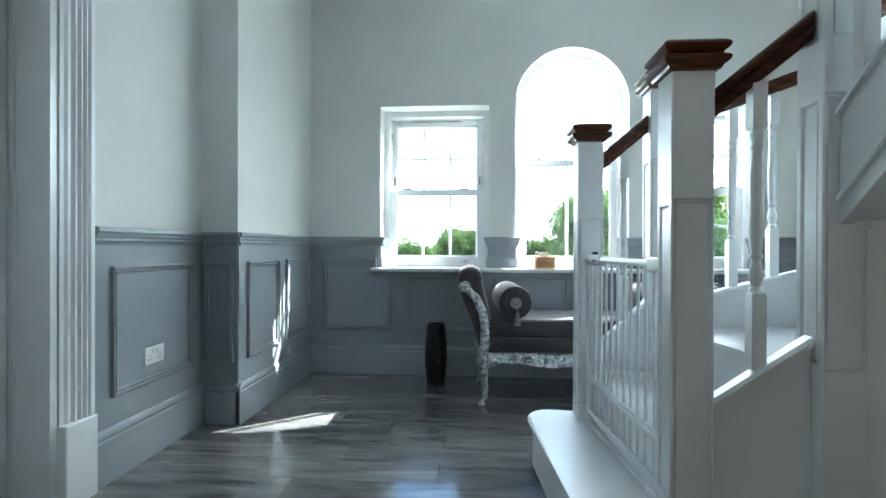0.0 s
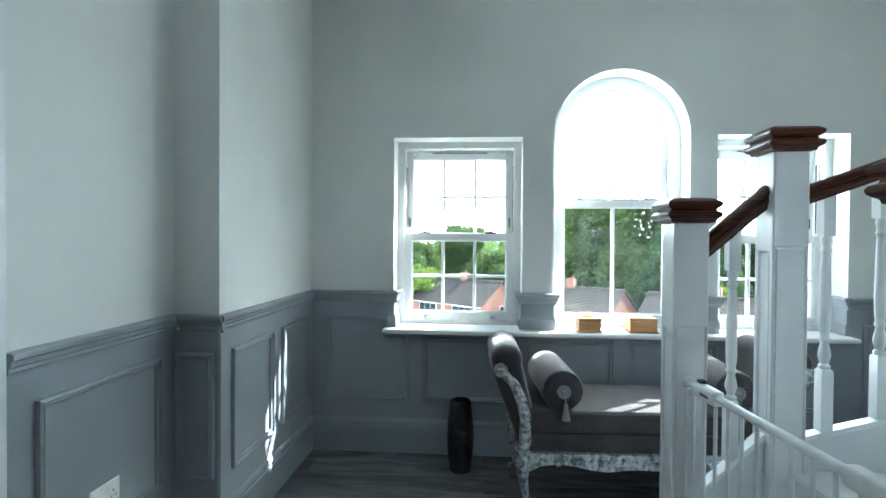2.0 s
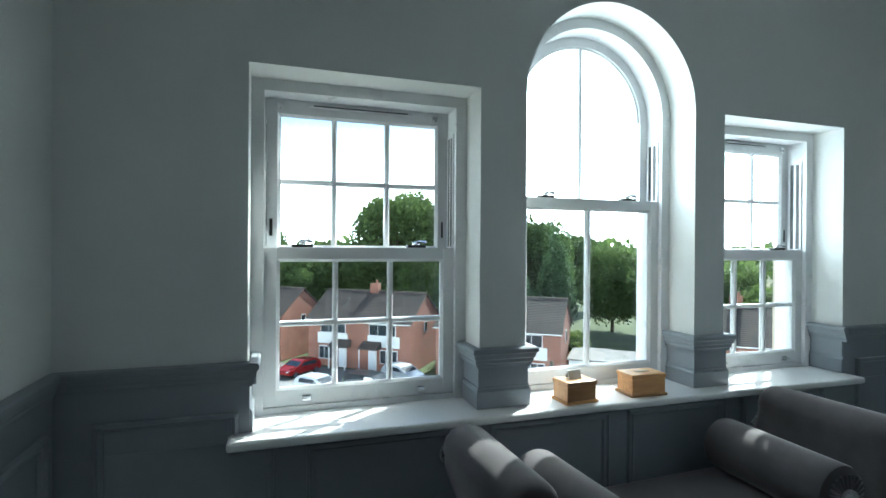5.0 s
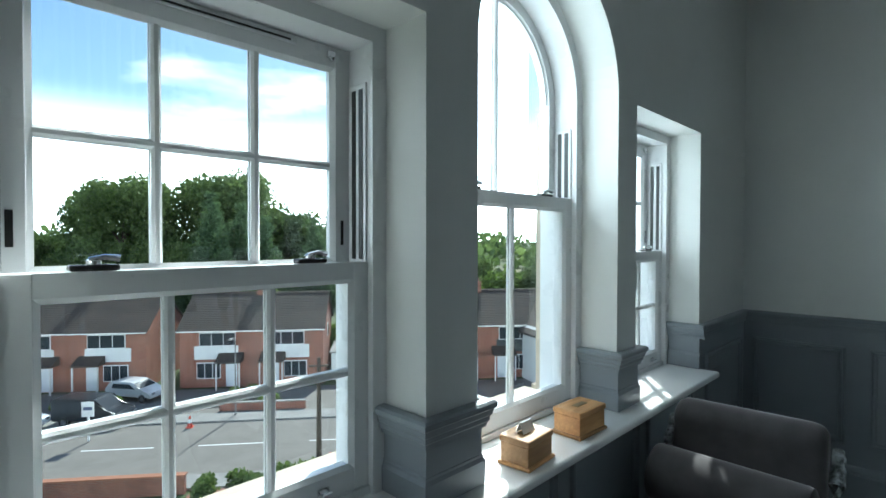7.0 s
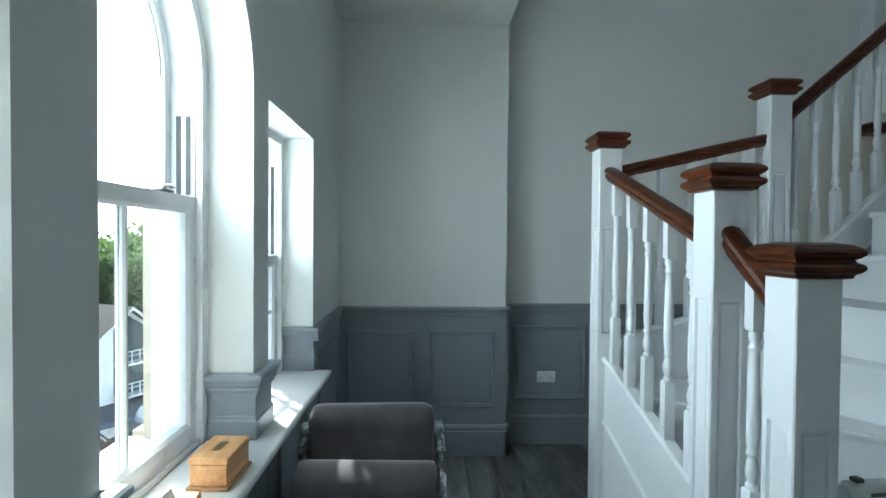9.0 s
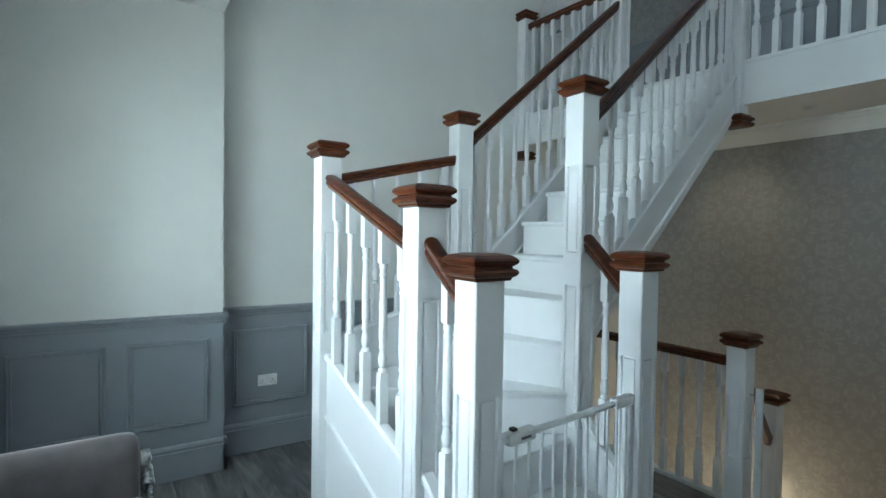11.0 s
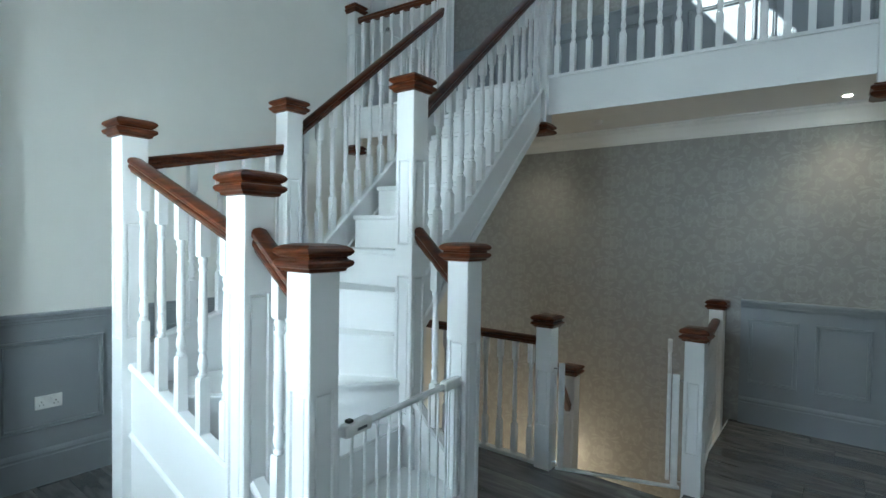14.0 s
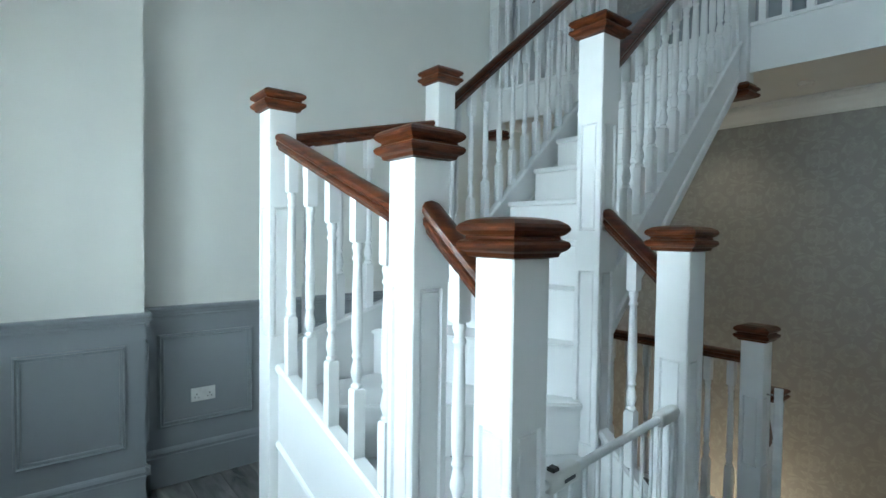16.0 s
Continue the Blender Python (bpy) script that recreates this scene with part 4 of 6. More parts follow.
def winder(front, back, z, outer=()):
    """A tread between its own front edge and the next riser, with a rounded nosing, and the riser under it."""
    (ax, ay), (bx_, by_) = front
    (cx, cy), (dx_, dy_) = back
    pts = [(ax, ay), (cx, cy - 0.004), (dx_, dy_), *outer, (bx_, by_)]
    over = [Vector((x, y, 0)) for x, y in pts]
    step = (over[2] - over[-1]).normalized() * 0.03
    over[1] += step
    over[2] += step
    bm = prism(bmesh.new(), [(p.x, p.y, z - 0.030) for p in over], (0, 0, 0.030))
    bmesh.ops.bevel(bm, geom=[e for e in bm.edges if abs(e.verts[0].co.z - e.verts[1].co.z) < 1e-5], offset=0.007, segments=2, affect="EDGES")
    part("tread", bm, WHITE, stairs, smooth=True)
    n = Vector((by_ - ay, ax - bx_, 0)).normalized() * 0.024
    if n.dot(Vector((cx + dx_ - ax - bx_, cy + dy_ - ay - by_, 0))) < 0:
        n = -n
    p, q = Vector((ax, ay, z - RISE)) + n, Vector((bx_, by_, z - RISE)) + n
    part("riser", prism(bmesh.new(), [p, q, q + n * 0.5, p + n * 0.5], (0, 0, RISE - 0.029)), WHITE, stairs)


for k, outer in enumerate(((), (), ((ox, iy1),), (), ())):
    winder(FRONTS[k], FRONTS[k + 1], RISE * (k + 2), outer)
tread_bm = bx(ex + 0.018, ox, -0.005, G + 0.028, -0.030, 0.0, bev=0.007, seg=2)
tread_me = mesh_of("tread", tread_bm, WHITE, True)
riser_me = mesh_of("riser", bx(ex + 0.018, ox, 0.0, 0.012, 0.0, RISE - 0.029), WHITE)
for k in range(7, 13):
    y = 2.52 - (k - 7) * G
    shared("tread", tread_me, stairs, pose((ey - y) * SKEW, y - G, RISE * k))
    shared("riser", riser_me, stairs, pose((ey - y) * SKEW, y - 0.008, RISE * (k - 1)))
# sloping soffit boards under the flight
ya, yb = PE[1] - NW_, KY + NW_
xa, xb = ex + 0.022, ex + 0.022 + (ya - yb) * SKEW
part("flight_soffit", prism(bmesh.new(), [(xa, ya, 1.105), (xb, yb, 2.52), (xb, yb, 2.54), (xa, ya, 1.125)], (ox - ex - 0.03, 0, 0)), WHITE, stairs)
part("spandrel", bx(ex + 0.06, ox - 0.02, ya + 0.01, ya + 0.03, 0, 1.10), WHITE, stairs)

# ---- landing balustrade ----
gal = thing("landing_balustrade", "white spindle balustrade with dark rails on the upper landing", "balustrade", (0, 0, 0))
newel(gal, KX, KY, 2.555, UP + 1.28, [(UP + 0.25, UP + 1.0)], drop=True)
newel(gal, JX, JY, 2.555, UP + 1.28, [(UP + 0.25, UP + 1.0)], drop=True)
newel(gal, 4.785, edge_y(4.785), 2.555, UP + 1.0, [(UP + 0.25, UP + 0.80)], drop=True)
newel(gal, 0.62, edge_y(0.62), 2.555, UP + 1.0, [(UP + 0.25, UP + 0.80)], drop=True)
for xa, xb, n in ((0.0, 0.62 - NW_, 5), (0.62 + NW_, KX - NW_, 16), (JX + NW_, 4.785 - NW_, 8)):
    p, q = (xa, edge_y(xa), UP + 0.92), (xb, edge_y(xb), UP + 0.92)
    rail(gal, p, q)
    balusters(gal, p, q, UP + 0.036, UP + 0.036, n)

# ---- well balustrade, round the stair to the storey below ----
well = thing("well_balustrade", "white posts and spindles with dark rails guarding the descending stair", "balustrade", (0, 0, 0))
PG, PH, PI, PL = (2.45, 1.417), (1.53, 1.15), (1.68, SY + 0.075), (2.68, 0.45)
newel(well, *PG, -0.25, 1.007, [(0.30, 0.72)])
newel(well, *PH, -0.25, 0.992, [(0.25, 0.75)])
newel(well, *PI, -0.25, 1.01, [(0.25, 0.75)])
newel(well, *PL, -1.6, 0.42, [(-0.6, 0.1)])
rail(well, (PG[0] + NW_, PG[1], 0.90), (EX, PG[1], 0.90))
balusters(well, (PG[0] + NW_, PG[1], 0.90), (EX, PG[1], 0.90), 0.03, 0.03, 18)
rail(well, (PH[0], PH[1] - NW_, 0.90), (PI[0], PI[1] + NW_, 0.90))
balusters(well, (PH[0], PH[1] - NW_, 0.90), (PI[0], PI[1] + NW_, 0.90), 0.03, 0.03, 13)
rail(well, (PG[0] + 0.03, PG[1] - NW_, 0.86), (PL[0], PL[1] + NW_, 0.14))
part("base_rail", bx(PG[0] + NW_, EX, PG[1] - 0.03, PG[1] + 0.03, -0.01, 0.028, bev=0.004), WHITE, well)
part("base_rail", prism(bmesh.new(), [(PH[0] - 0.03, PH[1] - NW_, -0.01), (PH[0] + 0.03, PH[1] - NW_, -0.01), (PI[0] + 0.03, PI[1] + NW_, -0.01), (PI[0] - 0.03, PI[1] + NW_, -0.01)], (0, 0, 0.038)), WHITE, well)
part("well_lining", bx(VX0 + 0.001, VX0 + 0.015, SY, VY1, -0.4, -0.012), WHITE, well)
part("well_lining", bx(2.63, EX, VY1 - 0.020, VY1 - 0.001, -0.4, -0.012), WHITE, well)

down = thing("descending_stair", "white painted steps going down with a dark runner edge", "staircase", (0, 0, 0))
for k in range(1, 8):
    y = VY1 - (k - 1) * 0.2
    part("tread", bx(VX0 + 0.017, 2.62, y - 0.235, y - 0.01, -RISE * k - 0.03, -RISE * k, bev=0.006), WHITE, down)
    part("riser", bx(VX0 + 0.017, 2.62, y - 0.024, y - 0.012, -RISE * k, -RISE * (k - 1) - 0.03), WHITE, down)
part("tread", bx(VX0 + 0.017, 2.62, SY, VY1 - 1.41, -RISE * 8 - 0.03, -RISE * 8), WHITE, down)
for k in range(9, 15):
    x = 2.60 + (k - 9) * 0.22
    part("tread", bx(x, x + 0.24, SY, 0.30, -RISE * k - 0.03, -RISE * k, bev=0.006), WHITE, down)
part("outer_string", prism(bmesh.new(), [(2.625, 1.30, -0.40), (2.625, 1.30, -0.02), (2.625, 0.52, -0.63), (2.625, 0.52, -1.0)], (0.03, 0, 0)), WHITE, down)


# ---- safety gates ----
def gate_bars(parent, L, h, n):
    """A barred leaf along +x from the origin, its foot at z 0.05."""
    part("top_bar", tube(bmesh.new(), [(0, 0, h), (L, 0, h)], 0.013, 12), GATEM, parent, smooth=True)
    part("bottom_bar", bx(0, L, -0.012, 0.012, 0.045, 0.07, bev=0.004), GATEM, parent)
    me = mesh_of("bar", tube(bmesh.new(), [(0, 0, 0.068), (0, 0, h - 0.008)], 0.0062, 8), GATEM, True)
    for i in range(n):
        shared("bar", me, parent, pose(0.03 + (L - 0.06) * i / (n - 1), 0, 0))


def stair_gate():
    L = math.hypot(PA[0] - PF[0], PA[1] - PF[1]) - 2 * NW_ - 0.02
    g = thing("safety_gate", "closed white metal safety gate across the foot of the stairs", "safety gate", (PF[0] - 0.02, PF[1] + NW_ + 0.01, RISE))
    g.rotation_euler = (0, 0, math.atan2(PA[1] - PF[1], PA[0] - PF[0]))
    gate_bars(g, L - 0.005, 0.755, 12)
    for x in (0.0, L - 0.03):
        part("upright", bx(x, x + 0.026, -0.013, 0.013, 0.005, 0.742, bev=0.005, seg=2), GATEM, g)
    part("floor_bar", bx(0, L, -0.016, 0.016, 0.001, 0.016, bev=0.003), GATEM, g)
    for x0, x1 in ((0.0, 0.13), (L - 0.19, L - 0.055)):
        bm = bx(x0, x1, -0.019, 0.019, 0.730, 0.777, bev=0.009, seg=3)
        part("latch", bm, PLASTIC, g, "white plastic latch housing", True)
    part("latch_lever", bx(L - 0.10, L - 0.075, -0.012, 0.012, 0.7775, 0.789, bev=0.003), BLACK, g, "dark latch lever")
    for x, s in ((0.0, -1), (L, 1)):
        for z in (0.03, 0.755):
            bm = lathe(bmesh.new(), [(0.018, 0.0), (0.022, 0.006), (0.022, 0.016), (0.010, 0.022)], 16, (x - 0.012 if s > 0 else x - 0.010, 0, z), "X")
            part("wall_cup", bm, PLASTIC, g, "round pressure cup", True)
    part("latch_mark", bx(L - 0.16, L - 0.11, 0.0192, 0.0196, 0.745, 0.755), plain("grey_print", (0.12, 0.13, 0.15), 0.5), g)


stair_gate()


def well_gate():
    a = Vector((PH[0] + NW_, PH[1], 0))
    b = Vector((PG[0] - NW_, PG[1], 0))
    d = (b - a)
    L = d.length
    g = thing("safety_gate", "white metal safety gate standing open at the descending stair", "safety gate", (a.x, a.y, 0.0))
    g.rotation_euler = (0, 0, math.atan2(d.y, d.x))
    part("floor_bar", bx(0.02, L - 0.02, -0.017, 0.017, 0.002, 0.018, bev=0.003), GATEM, g)
    part("floor_mark", bx(L * 0.42, L * 0.68, -0.010, 0.010, 0.0182, 0.0188), plain("faded_print", (0.35, 0.36, 0.37), 0.5), g, "faded safety marking")
    for x in (0.035, L - 0.075):
        part("upright", bx(x, x + 0.042, -0.013, 0.013, 0.018, 0.76, bev=0.004), GATEM, g)
    for x, s in ((0.0, 1), (L - 0.03, 1)):
        for z in (0.05, 0.72):
            part("tension_bolt", tube(bmesh.new(), [(x, 0, z), (x + 0.036, 0, z)], 0.005, 8), CHROME, g, "chrome tension bolt", True)
    leaf = part("leaf", bx(0.0, 0.028, -0.012, 0.012, 0.04, 0.755, bev=0.004), GATEM, g)
    leaf.location, leaf.rotation_euler = (0.095, -0.02, 0), (0, 0, radians(-95))
    gate_bars(leaf, 0.70, 0.745, 9)
    part("leaf_end", bx(0.685, 0.712, -0.012, 0.012, 0.04, 0.76, bev=0.004), GATEM, leaf)
    part("latch", bx(0.66, 0.72, -0.017, 0.017, 0.76, 0.86, bev=0.008, seg=2), PLASTIC, leaf, "white plastic latch handle")


well_gate()


# ---- chaise longue ----
def chaise():
    X0, X1, Y0, Y1 = 1.455, 3.165, 4.575, 5.170
    c = thing("chaise_longue", "grey velvet chaise longue with carved silver frame and scrolled ends", "chaise longue", ((X0 + X1) / 2, (Y0 + Y1) / 2, 0))
    c.rotation_euler = (0, 0, radians(2))
    L, W = (X1 - X0), (Y1 - Y0)
    hx, hy = L / 2, W / 2
    # seat cushion, with crowned top
    bm = bx(-hx + 0.20, hx - 0.20, -hy + 0.01, hy - 0.01, 0.438, 0.556, bev=0.024, seg=3)
    part("seat_cushion", bm, VELVET, c, smooth=True)
    part("seat_piping", tube(bmesh.new(), [(-hx + 0.21, -hy + 0.012, 0.543), (hx - 0.21, -hy + 0.012, 0.543)], 0.006, 8), VELVET, c, smooth=True)
    part("seat_base", bx(-hx + 0.17, hx - 0.17, -hy + 0.018, hy - 0.018, 0.335, 0.437, bev=0.012, seg=2), VELVET, c, smooth=True)
    # scrolled end: an S-shaped upholstered slab
    for s in (-1, 1):
        outer = [(0.150, 0.36), (0.128, 0.46), (0.088, 0.58), (0.046, 0.69), (0.012, 0.79)]
        roll = [(0.092 + 0.088 * math.cos(a), 0.860 + 0.088 * math.sin(a)) for a in [radians(205 - 25 * k) for k in range(10)]]
        inner_ = [(0.188, 0.78), (0.208, 0.69), (0.230, 0.59), (0.246, 0.48), (0.252, 0.36)]
        shape = [(x, 0.36 + (z - 0.36) * 0.92) for x, z in outer + roll + inner_]
        n = len(shape)
        nor = []
        for k in range(n):
            (xa, za), (xb, zb) = shape[k - 1], shape[(k + 1) % n]
            d = Vector((xb - xa, zb - za)).normalized()
            nor.append(Vector((d.y, -d.x)))
        bm = bmesh.new()
        rings = []
        for dy, ins in ((0.0, 0.050), (0.003, 0.030), (0.012, 0.014), (0.030, 0.004), (0.055, 0.0)):
            rings.append((dy, ins))
        rings = rings + [(W - 0.064 - dy, ins) for dy, ins in reversed(rings)]
        made = []
        for dy, ins in rings:
            ring = []
            for (x, z), nn in zip(shape, nor):
                px_ = -hx + x + nn.x * ins
                ring.append(bm.verts.new(((-px_ if s > 0 else px_), -hy + 0.032 + dy, z + nn.y * ins)))
            made.append(ring)
        for p, q in zip(made, made[1:]):
            for k in range(n):
                bm.faces.new((p[k], p[(k + 1) % n], q[(k + 1) % n], q[k]))
        bm.faces.new(made[0])
        bm.faces.new(made[-1])
        part("scrolled_end", bm, VELVET, c, smooth=True)
        # carved facing following the slab, with a curl
        for yy in (-hy + 0.008, hy - 0.008):
            path = [(-hx + 0.165, 0.30), (-hx + 0.188, 0.40), (-hx + 0.188, 0.52), (-hx + 0.166, 0.615), (-hx + 0.128, 0.700), (-hx + 0.080, 0.747)]
            curl = [(-hx + 0.058, 0.762)]
            pts = [((x * -s if s > 0 else x), yy, z) for x, z in path + curl]
            rr = [0.036, 0.032, 0.030, 0.029, 0.027, 0.024, 0.014]
            fac = part("carved_facing", tube(bmesh.new(), pts, rr, 10), SILVER, c, "carved silver-leaf facing", True)
            vx = (-hx + 0.056) * (-1 if s > 0 else 1)
            o = -1 if yy < 0 else 1
            vol = lathe(bmesh.new(), [(0.036, -0.018 * o), (0.038, 0.006 * o), (0.034, 0.016 * o), (0.027, 0.017 * o), (0.024, 0.010 * o), (0.018, 0.011 * o), (0.014, 0.019 * o), (0.005, 0.022 * o)], 20, (vx, yy, 0.773), "Y")
            part("volute", vol, SILVER, c, "carved silver volute", True)
            beadm = bmesh.new()
            for k in range(26):
                f = k / 25 * (len(path) - 1)
                i = min(int(f), len(path) - 2)
                x = path[i][0] + (path[i + 1][0] - path[i][0]) * (f - i)
                z = path[i][1] + (path[i + 1][1] - path[i][1]) * (f - i)
                x += 0.030
                bmesh.ops.create_icosphere(beadm, subdivisions=1, radius=0.0058, matrix=Matrix.Translation(((x * -s if s > 0 else x), yy + (-0.010 if yy < 0 else 0.010), z)))
            part("beading", beadm, SILVER, c, "row of silver studs", True)
    # carved apron rail with shaped lower edge
    for yy, t in ((-hy - 0.004, 0.026), (hy - 0.022, 0.026)):
        pts = [(-hx + 0.16, 0.335), (hx - 0.16, 0.335)]
        n = 40
        for i in range(n + 1):
            f = 1 - i / n
            x = -hx + 0.16 + (L - 0.32) * f
            w = abs(f - 0.5) * 2
            z = 0.262 - 0.022 * max(0.0, 1 - w * 5) + 0.016 * math.cos(w * 9) - 0.035 * max(0.0, (w - 0.86) / 0.14)
            pts.append((x, z))
        bm = prism(bmesh.new(), [(x, yy, z) for x, z in pts], (0, t, 0))
        ap = part("carved_apron", bm, SILVER, c, "carved silver-leaf apron")
        car = bmesh.new()
        rnd = random.Random(5)
        for i in range(66):
            x = -hx + 0.19 + (L - 0.38) * i / 65
            z = 0.300 + 0.014 * math.sin(i * 1.3)
            r = 0.011 + 0.006 * rnd.random()
            bmesh.ops.create_uvsphere(car, u_segments=7, v_segments=5, radius=r, matrix=Matrix.Translation((x, yy + (0 if yy < 0 else t), z)) @ Matrix.Rotation(i * 0.9, 4, "Y") @ Matrix.Diagonal((1.5, 0.55, 0.7, 1)))
        part("leaf_carving", car, SILVER, ap, smooth=True)
        stud = bmesh.new()
        for i in range(90):
            bmesh.ops.create_icosphere(stud, subdivisions=1, radius=0.0055, matrix=Matrix.Translation((-hx + 0.19 + (L - 0.38) * i / 89, yy + (0.012 if yy < 0 else t - 0.012), 0.341)))
        part("beading", stud, SILVER, ap, "row of silver studs", True)
    for yy in (-1, 1):
        for s in (-1, 1):
            x0 = s * (hx - 0.185)
            y0 = yy * (hy - 0.012)
            pts = [(x0, y0, 0.345), (x0 + s * 0.012, y0 + yy * 0.006, 0.27), (x0 + s * 0.004, y0 + yy * 0.002, 0.18), (x0 - s * 0.010, y0, 0.10), (x0 - s * 0.004, y0, 0.045), (x0 + s * 0.016, y0 + yy * 0.008, 0.012)]
            leg = part("leg", tube(bmesh.new(), pts, [0.040, 0.038, 0.026, 0.018, 0.017, 0.021], 12), SILVER, c, "carved silver cabriole leg", True)
            part("foot", lathe(bmesh.new(), [(0.018, 0.0), (0.024, 0.006), (0.022, 0.016), (0.012, 0.022)], 12, (pts[-1][0], pts[-1][1], 0)), SILVER, leg, smooth=True)
            rs = bmesh.new()
            bmesh.ops.create_uvsphere(rs, u_segments=12, v_segments=8, radius=0.034, matrix=Matrix.Translation((x0, y0 + yy * 0.014, 0.325)) @ Matrix.Diagonal((1, 0.6, 0.9, 1)))
            part("rosette", rs, SILVER, leg, smooth=True)
    return c


chaise()


def bolster(x, z, turn, y=4.828):
    R, H = 0.110, 0.27
    b = thing("bolster_cushion", "grey velvet bolster cushion with silver rosette and tassel", "bolster cushion", (x, y, z), "bolsters on the chaise")
    b.rotation_euler = (0, 0, radians(turn))
    prof = [(0.012, -H - 0.006), (0.045, -H - 0.004), (0.078, -H + 0.004), (R - 0.004, -H + 0.016), (R, -H + 0.03), (R, 0), (R, H - 0.03), (R - 0.004, H - 0.016), (0.078, H - 0.004), (0.02, H + 0.004)]
    part("cushion", lathe(bmesh.new(), prof, 30, axis="Y"), VELVET, b, smooth=True)
    pl_ = bmesh.new()
    for k in range(26):
        a = 2 * math.pi * k / 26
        tube(pl_, [(0.034 * math.cos(a), -H - 0.006, 0.034 * math.sin(a)), (0.085 * math.cos(a), -H - 0.001, 0.085 * math.sin(a))], [0.002, 0.0045], 5)
    part("pleats", pl_, VELVET, b, smooth=True)
    ros = lathe(bmesh.new(), [(0.036, -H - 0.004), (0.035, -H - 0.014), (0.024, -H - 0.018), (0.022, -H - 0.013), (0.012, -H - 0.016), (0.010, -H - 0.024), (0.003, -H - 0.026)], 18, axis="Y")
    for k in range(14):
        a = 2 * math.pi * k / 14
        bmesh.ops.create_icosphere(ros, subdivisions=1, radius=0.0085, matrix=Matrix.Translation((0.030 * math.cos(a), -H - 0.013, 0.030 * math.sin(a))))
    part("rosette", ros, TASSEL, b, "silver cord rosette", True)
    ts = bmesh.new()
    tube(ts, [(0.004, -H - 0.022, -0.02), (0.008, -H - 0.024, -0.060)], 0.0035, 6)
    lathe(ts, [(0.006, -0.060), (0.012, -0.066), (0.013, -0.080), (0.009, -0.086), (0.014, -0.096), (0.021, -0.140)], 14, (0.008, -H - 0.022, 0))
    for k in range(16):
        a = 2 * math.pi * k / 16
        tube(ts, [(0.008 + 0.012 * math.cos(a), -H - 0.022 + 0.012 * math.sin(a), -0.094), (0.008 + 0.022 * math.cos(a), -H - 0.022 + 0.022 * math.sin(a), -0.145)], 0.0028, 5)
    part("tassel", ts, TASSEL, b, "silver cord tassel", True)


bolster(1.835, 0.667, 4)
bolster(2.775, 0.667, -2, 4.89)


# ---- ceramic stool ----
st = thing("ceramic_stool", "tall black glazed barrel-shaped ceramic vase stool on the floor", "vase", (1.286, 5.06, 0))
prof = [(0.060, 0.0), (0.066, 0.006), (0.068, 0.02)] + [(0.068 + 0.018 * math.sin(math.pi * k / 16), 0.02 + 0.40 * k / 16) for k in range(1, 17)] + [(0.070, 0.432), (0.066, 0.446), (0.058, 0.452), (0.050, 0.448), (0.046, 0.40)]
part("body", lathe(bmesh.new(), prof, 32), CERAM, st, smooth=True)
for zz in (0.045, 0.405):
    studs = bmesh.new()
    lathe(studs, [(0.0695, zz - 0.006), (0.0735, zz), (0.0695, zz + 0.006)], 32)
    part("stud_band", studs, CERAM, st, smooth=True)


# ---- oak caskets on the sill ----
def casket(x, y, w, d, h, turn, label):
    c = thing("wooden_casket", label, "casket", (x, y, SILL + 0.0005), "caskets on the sill")
    c.rotation_euler = (0, 0, radians(turn))
    part("plinth", bx(-w / 2 - 0.008, w / 2 + 0.008, -d / 2 - 0.008, d / 2 + 0.008, 0, 0.012, bev=0.003), OAK, c)
    part("body", bx(-w / 2, w / 2, -d / 2, d / 2, 0.012, h - 0.022, bev=0.002), OAK, c)
    part("lid", bx(-w / 2 - 0.004, w / 2 + 0.004, -d / 2 - 0.004, d / 2 + 0.004, h - 0.0215, h, bev=0.005, seg=2), OAK, c)
    part("name_plate", bx(-0.034, 0.034, -0.012, 0.012, h, h + 0.002), plain("brass_plate", (0.30, 0.22, 0.10), 0.35, 0.9), c, "small dark brass plate")
    return c


casket(2.125, 5.30, 0.146, 0.104, 0.094, 4, "light oak casket with a card leaning on its lid")
casket(2.478, 5.31, 0.172, 0.110, 0.098, -2, "light oak casket with a small brass plate on its lid")
cd = thing("small_card", "small white folded card on the casket lid", "card", (2.12, 5.30, SILL + 0.0965))
part("front_leaf", prism(bmesh.new(), [(-0.03, -0.014, 0), (0.03, -0.014, 0), (0.03, 0.0, 0.034), (-0.03, 0.0, 0.034)], (0, 0.0015, 0)), PLASTIC, cd)
part("back_leaf", prism(bmesh.new(), [(-0.03, 0.016, 0), (0.03, 0.016, 0), (0.03, 0.0018, 0.034), (-0.03, 0.0018, 0.034)], (0, 0.0015, 0)), PLASTIC, cd)

# ---- outdoors ----
GZ = -10.8


def ground_material():
    m, t, b = nodes_of("meadow")
    v = coords(t)
    far = noise_of(t, v, 0.012, 5)
    near = noise_of(t, v, 0.6, 6)
    a = ramp(t, far, [(0.35, (0.055, 0.085, 0.028)), (0.55, (0.10, 0.12, 0.045)), (0.68, (0.22, 0.19, 0.10))])
    lk(t, mix(t, 1.0, a, ramp(t, near, [(0.3, (0.7,) * 3), (0.7, (1.2,) * 3)]), "MULTIPLY"), b.inputs["Base Color"])
    b.inputs["Roughness"].default_value = 0.95
    return m


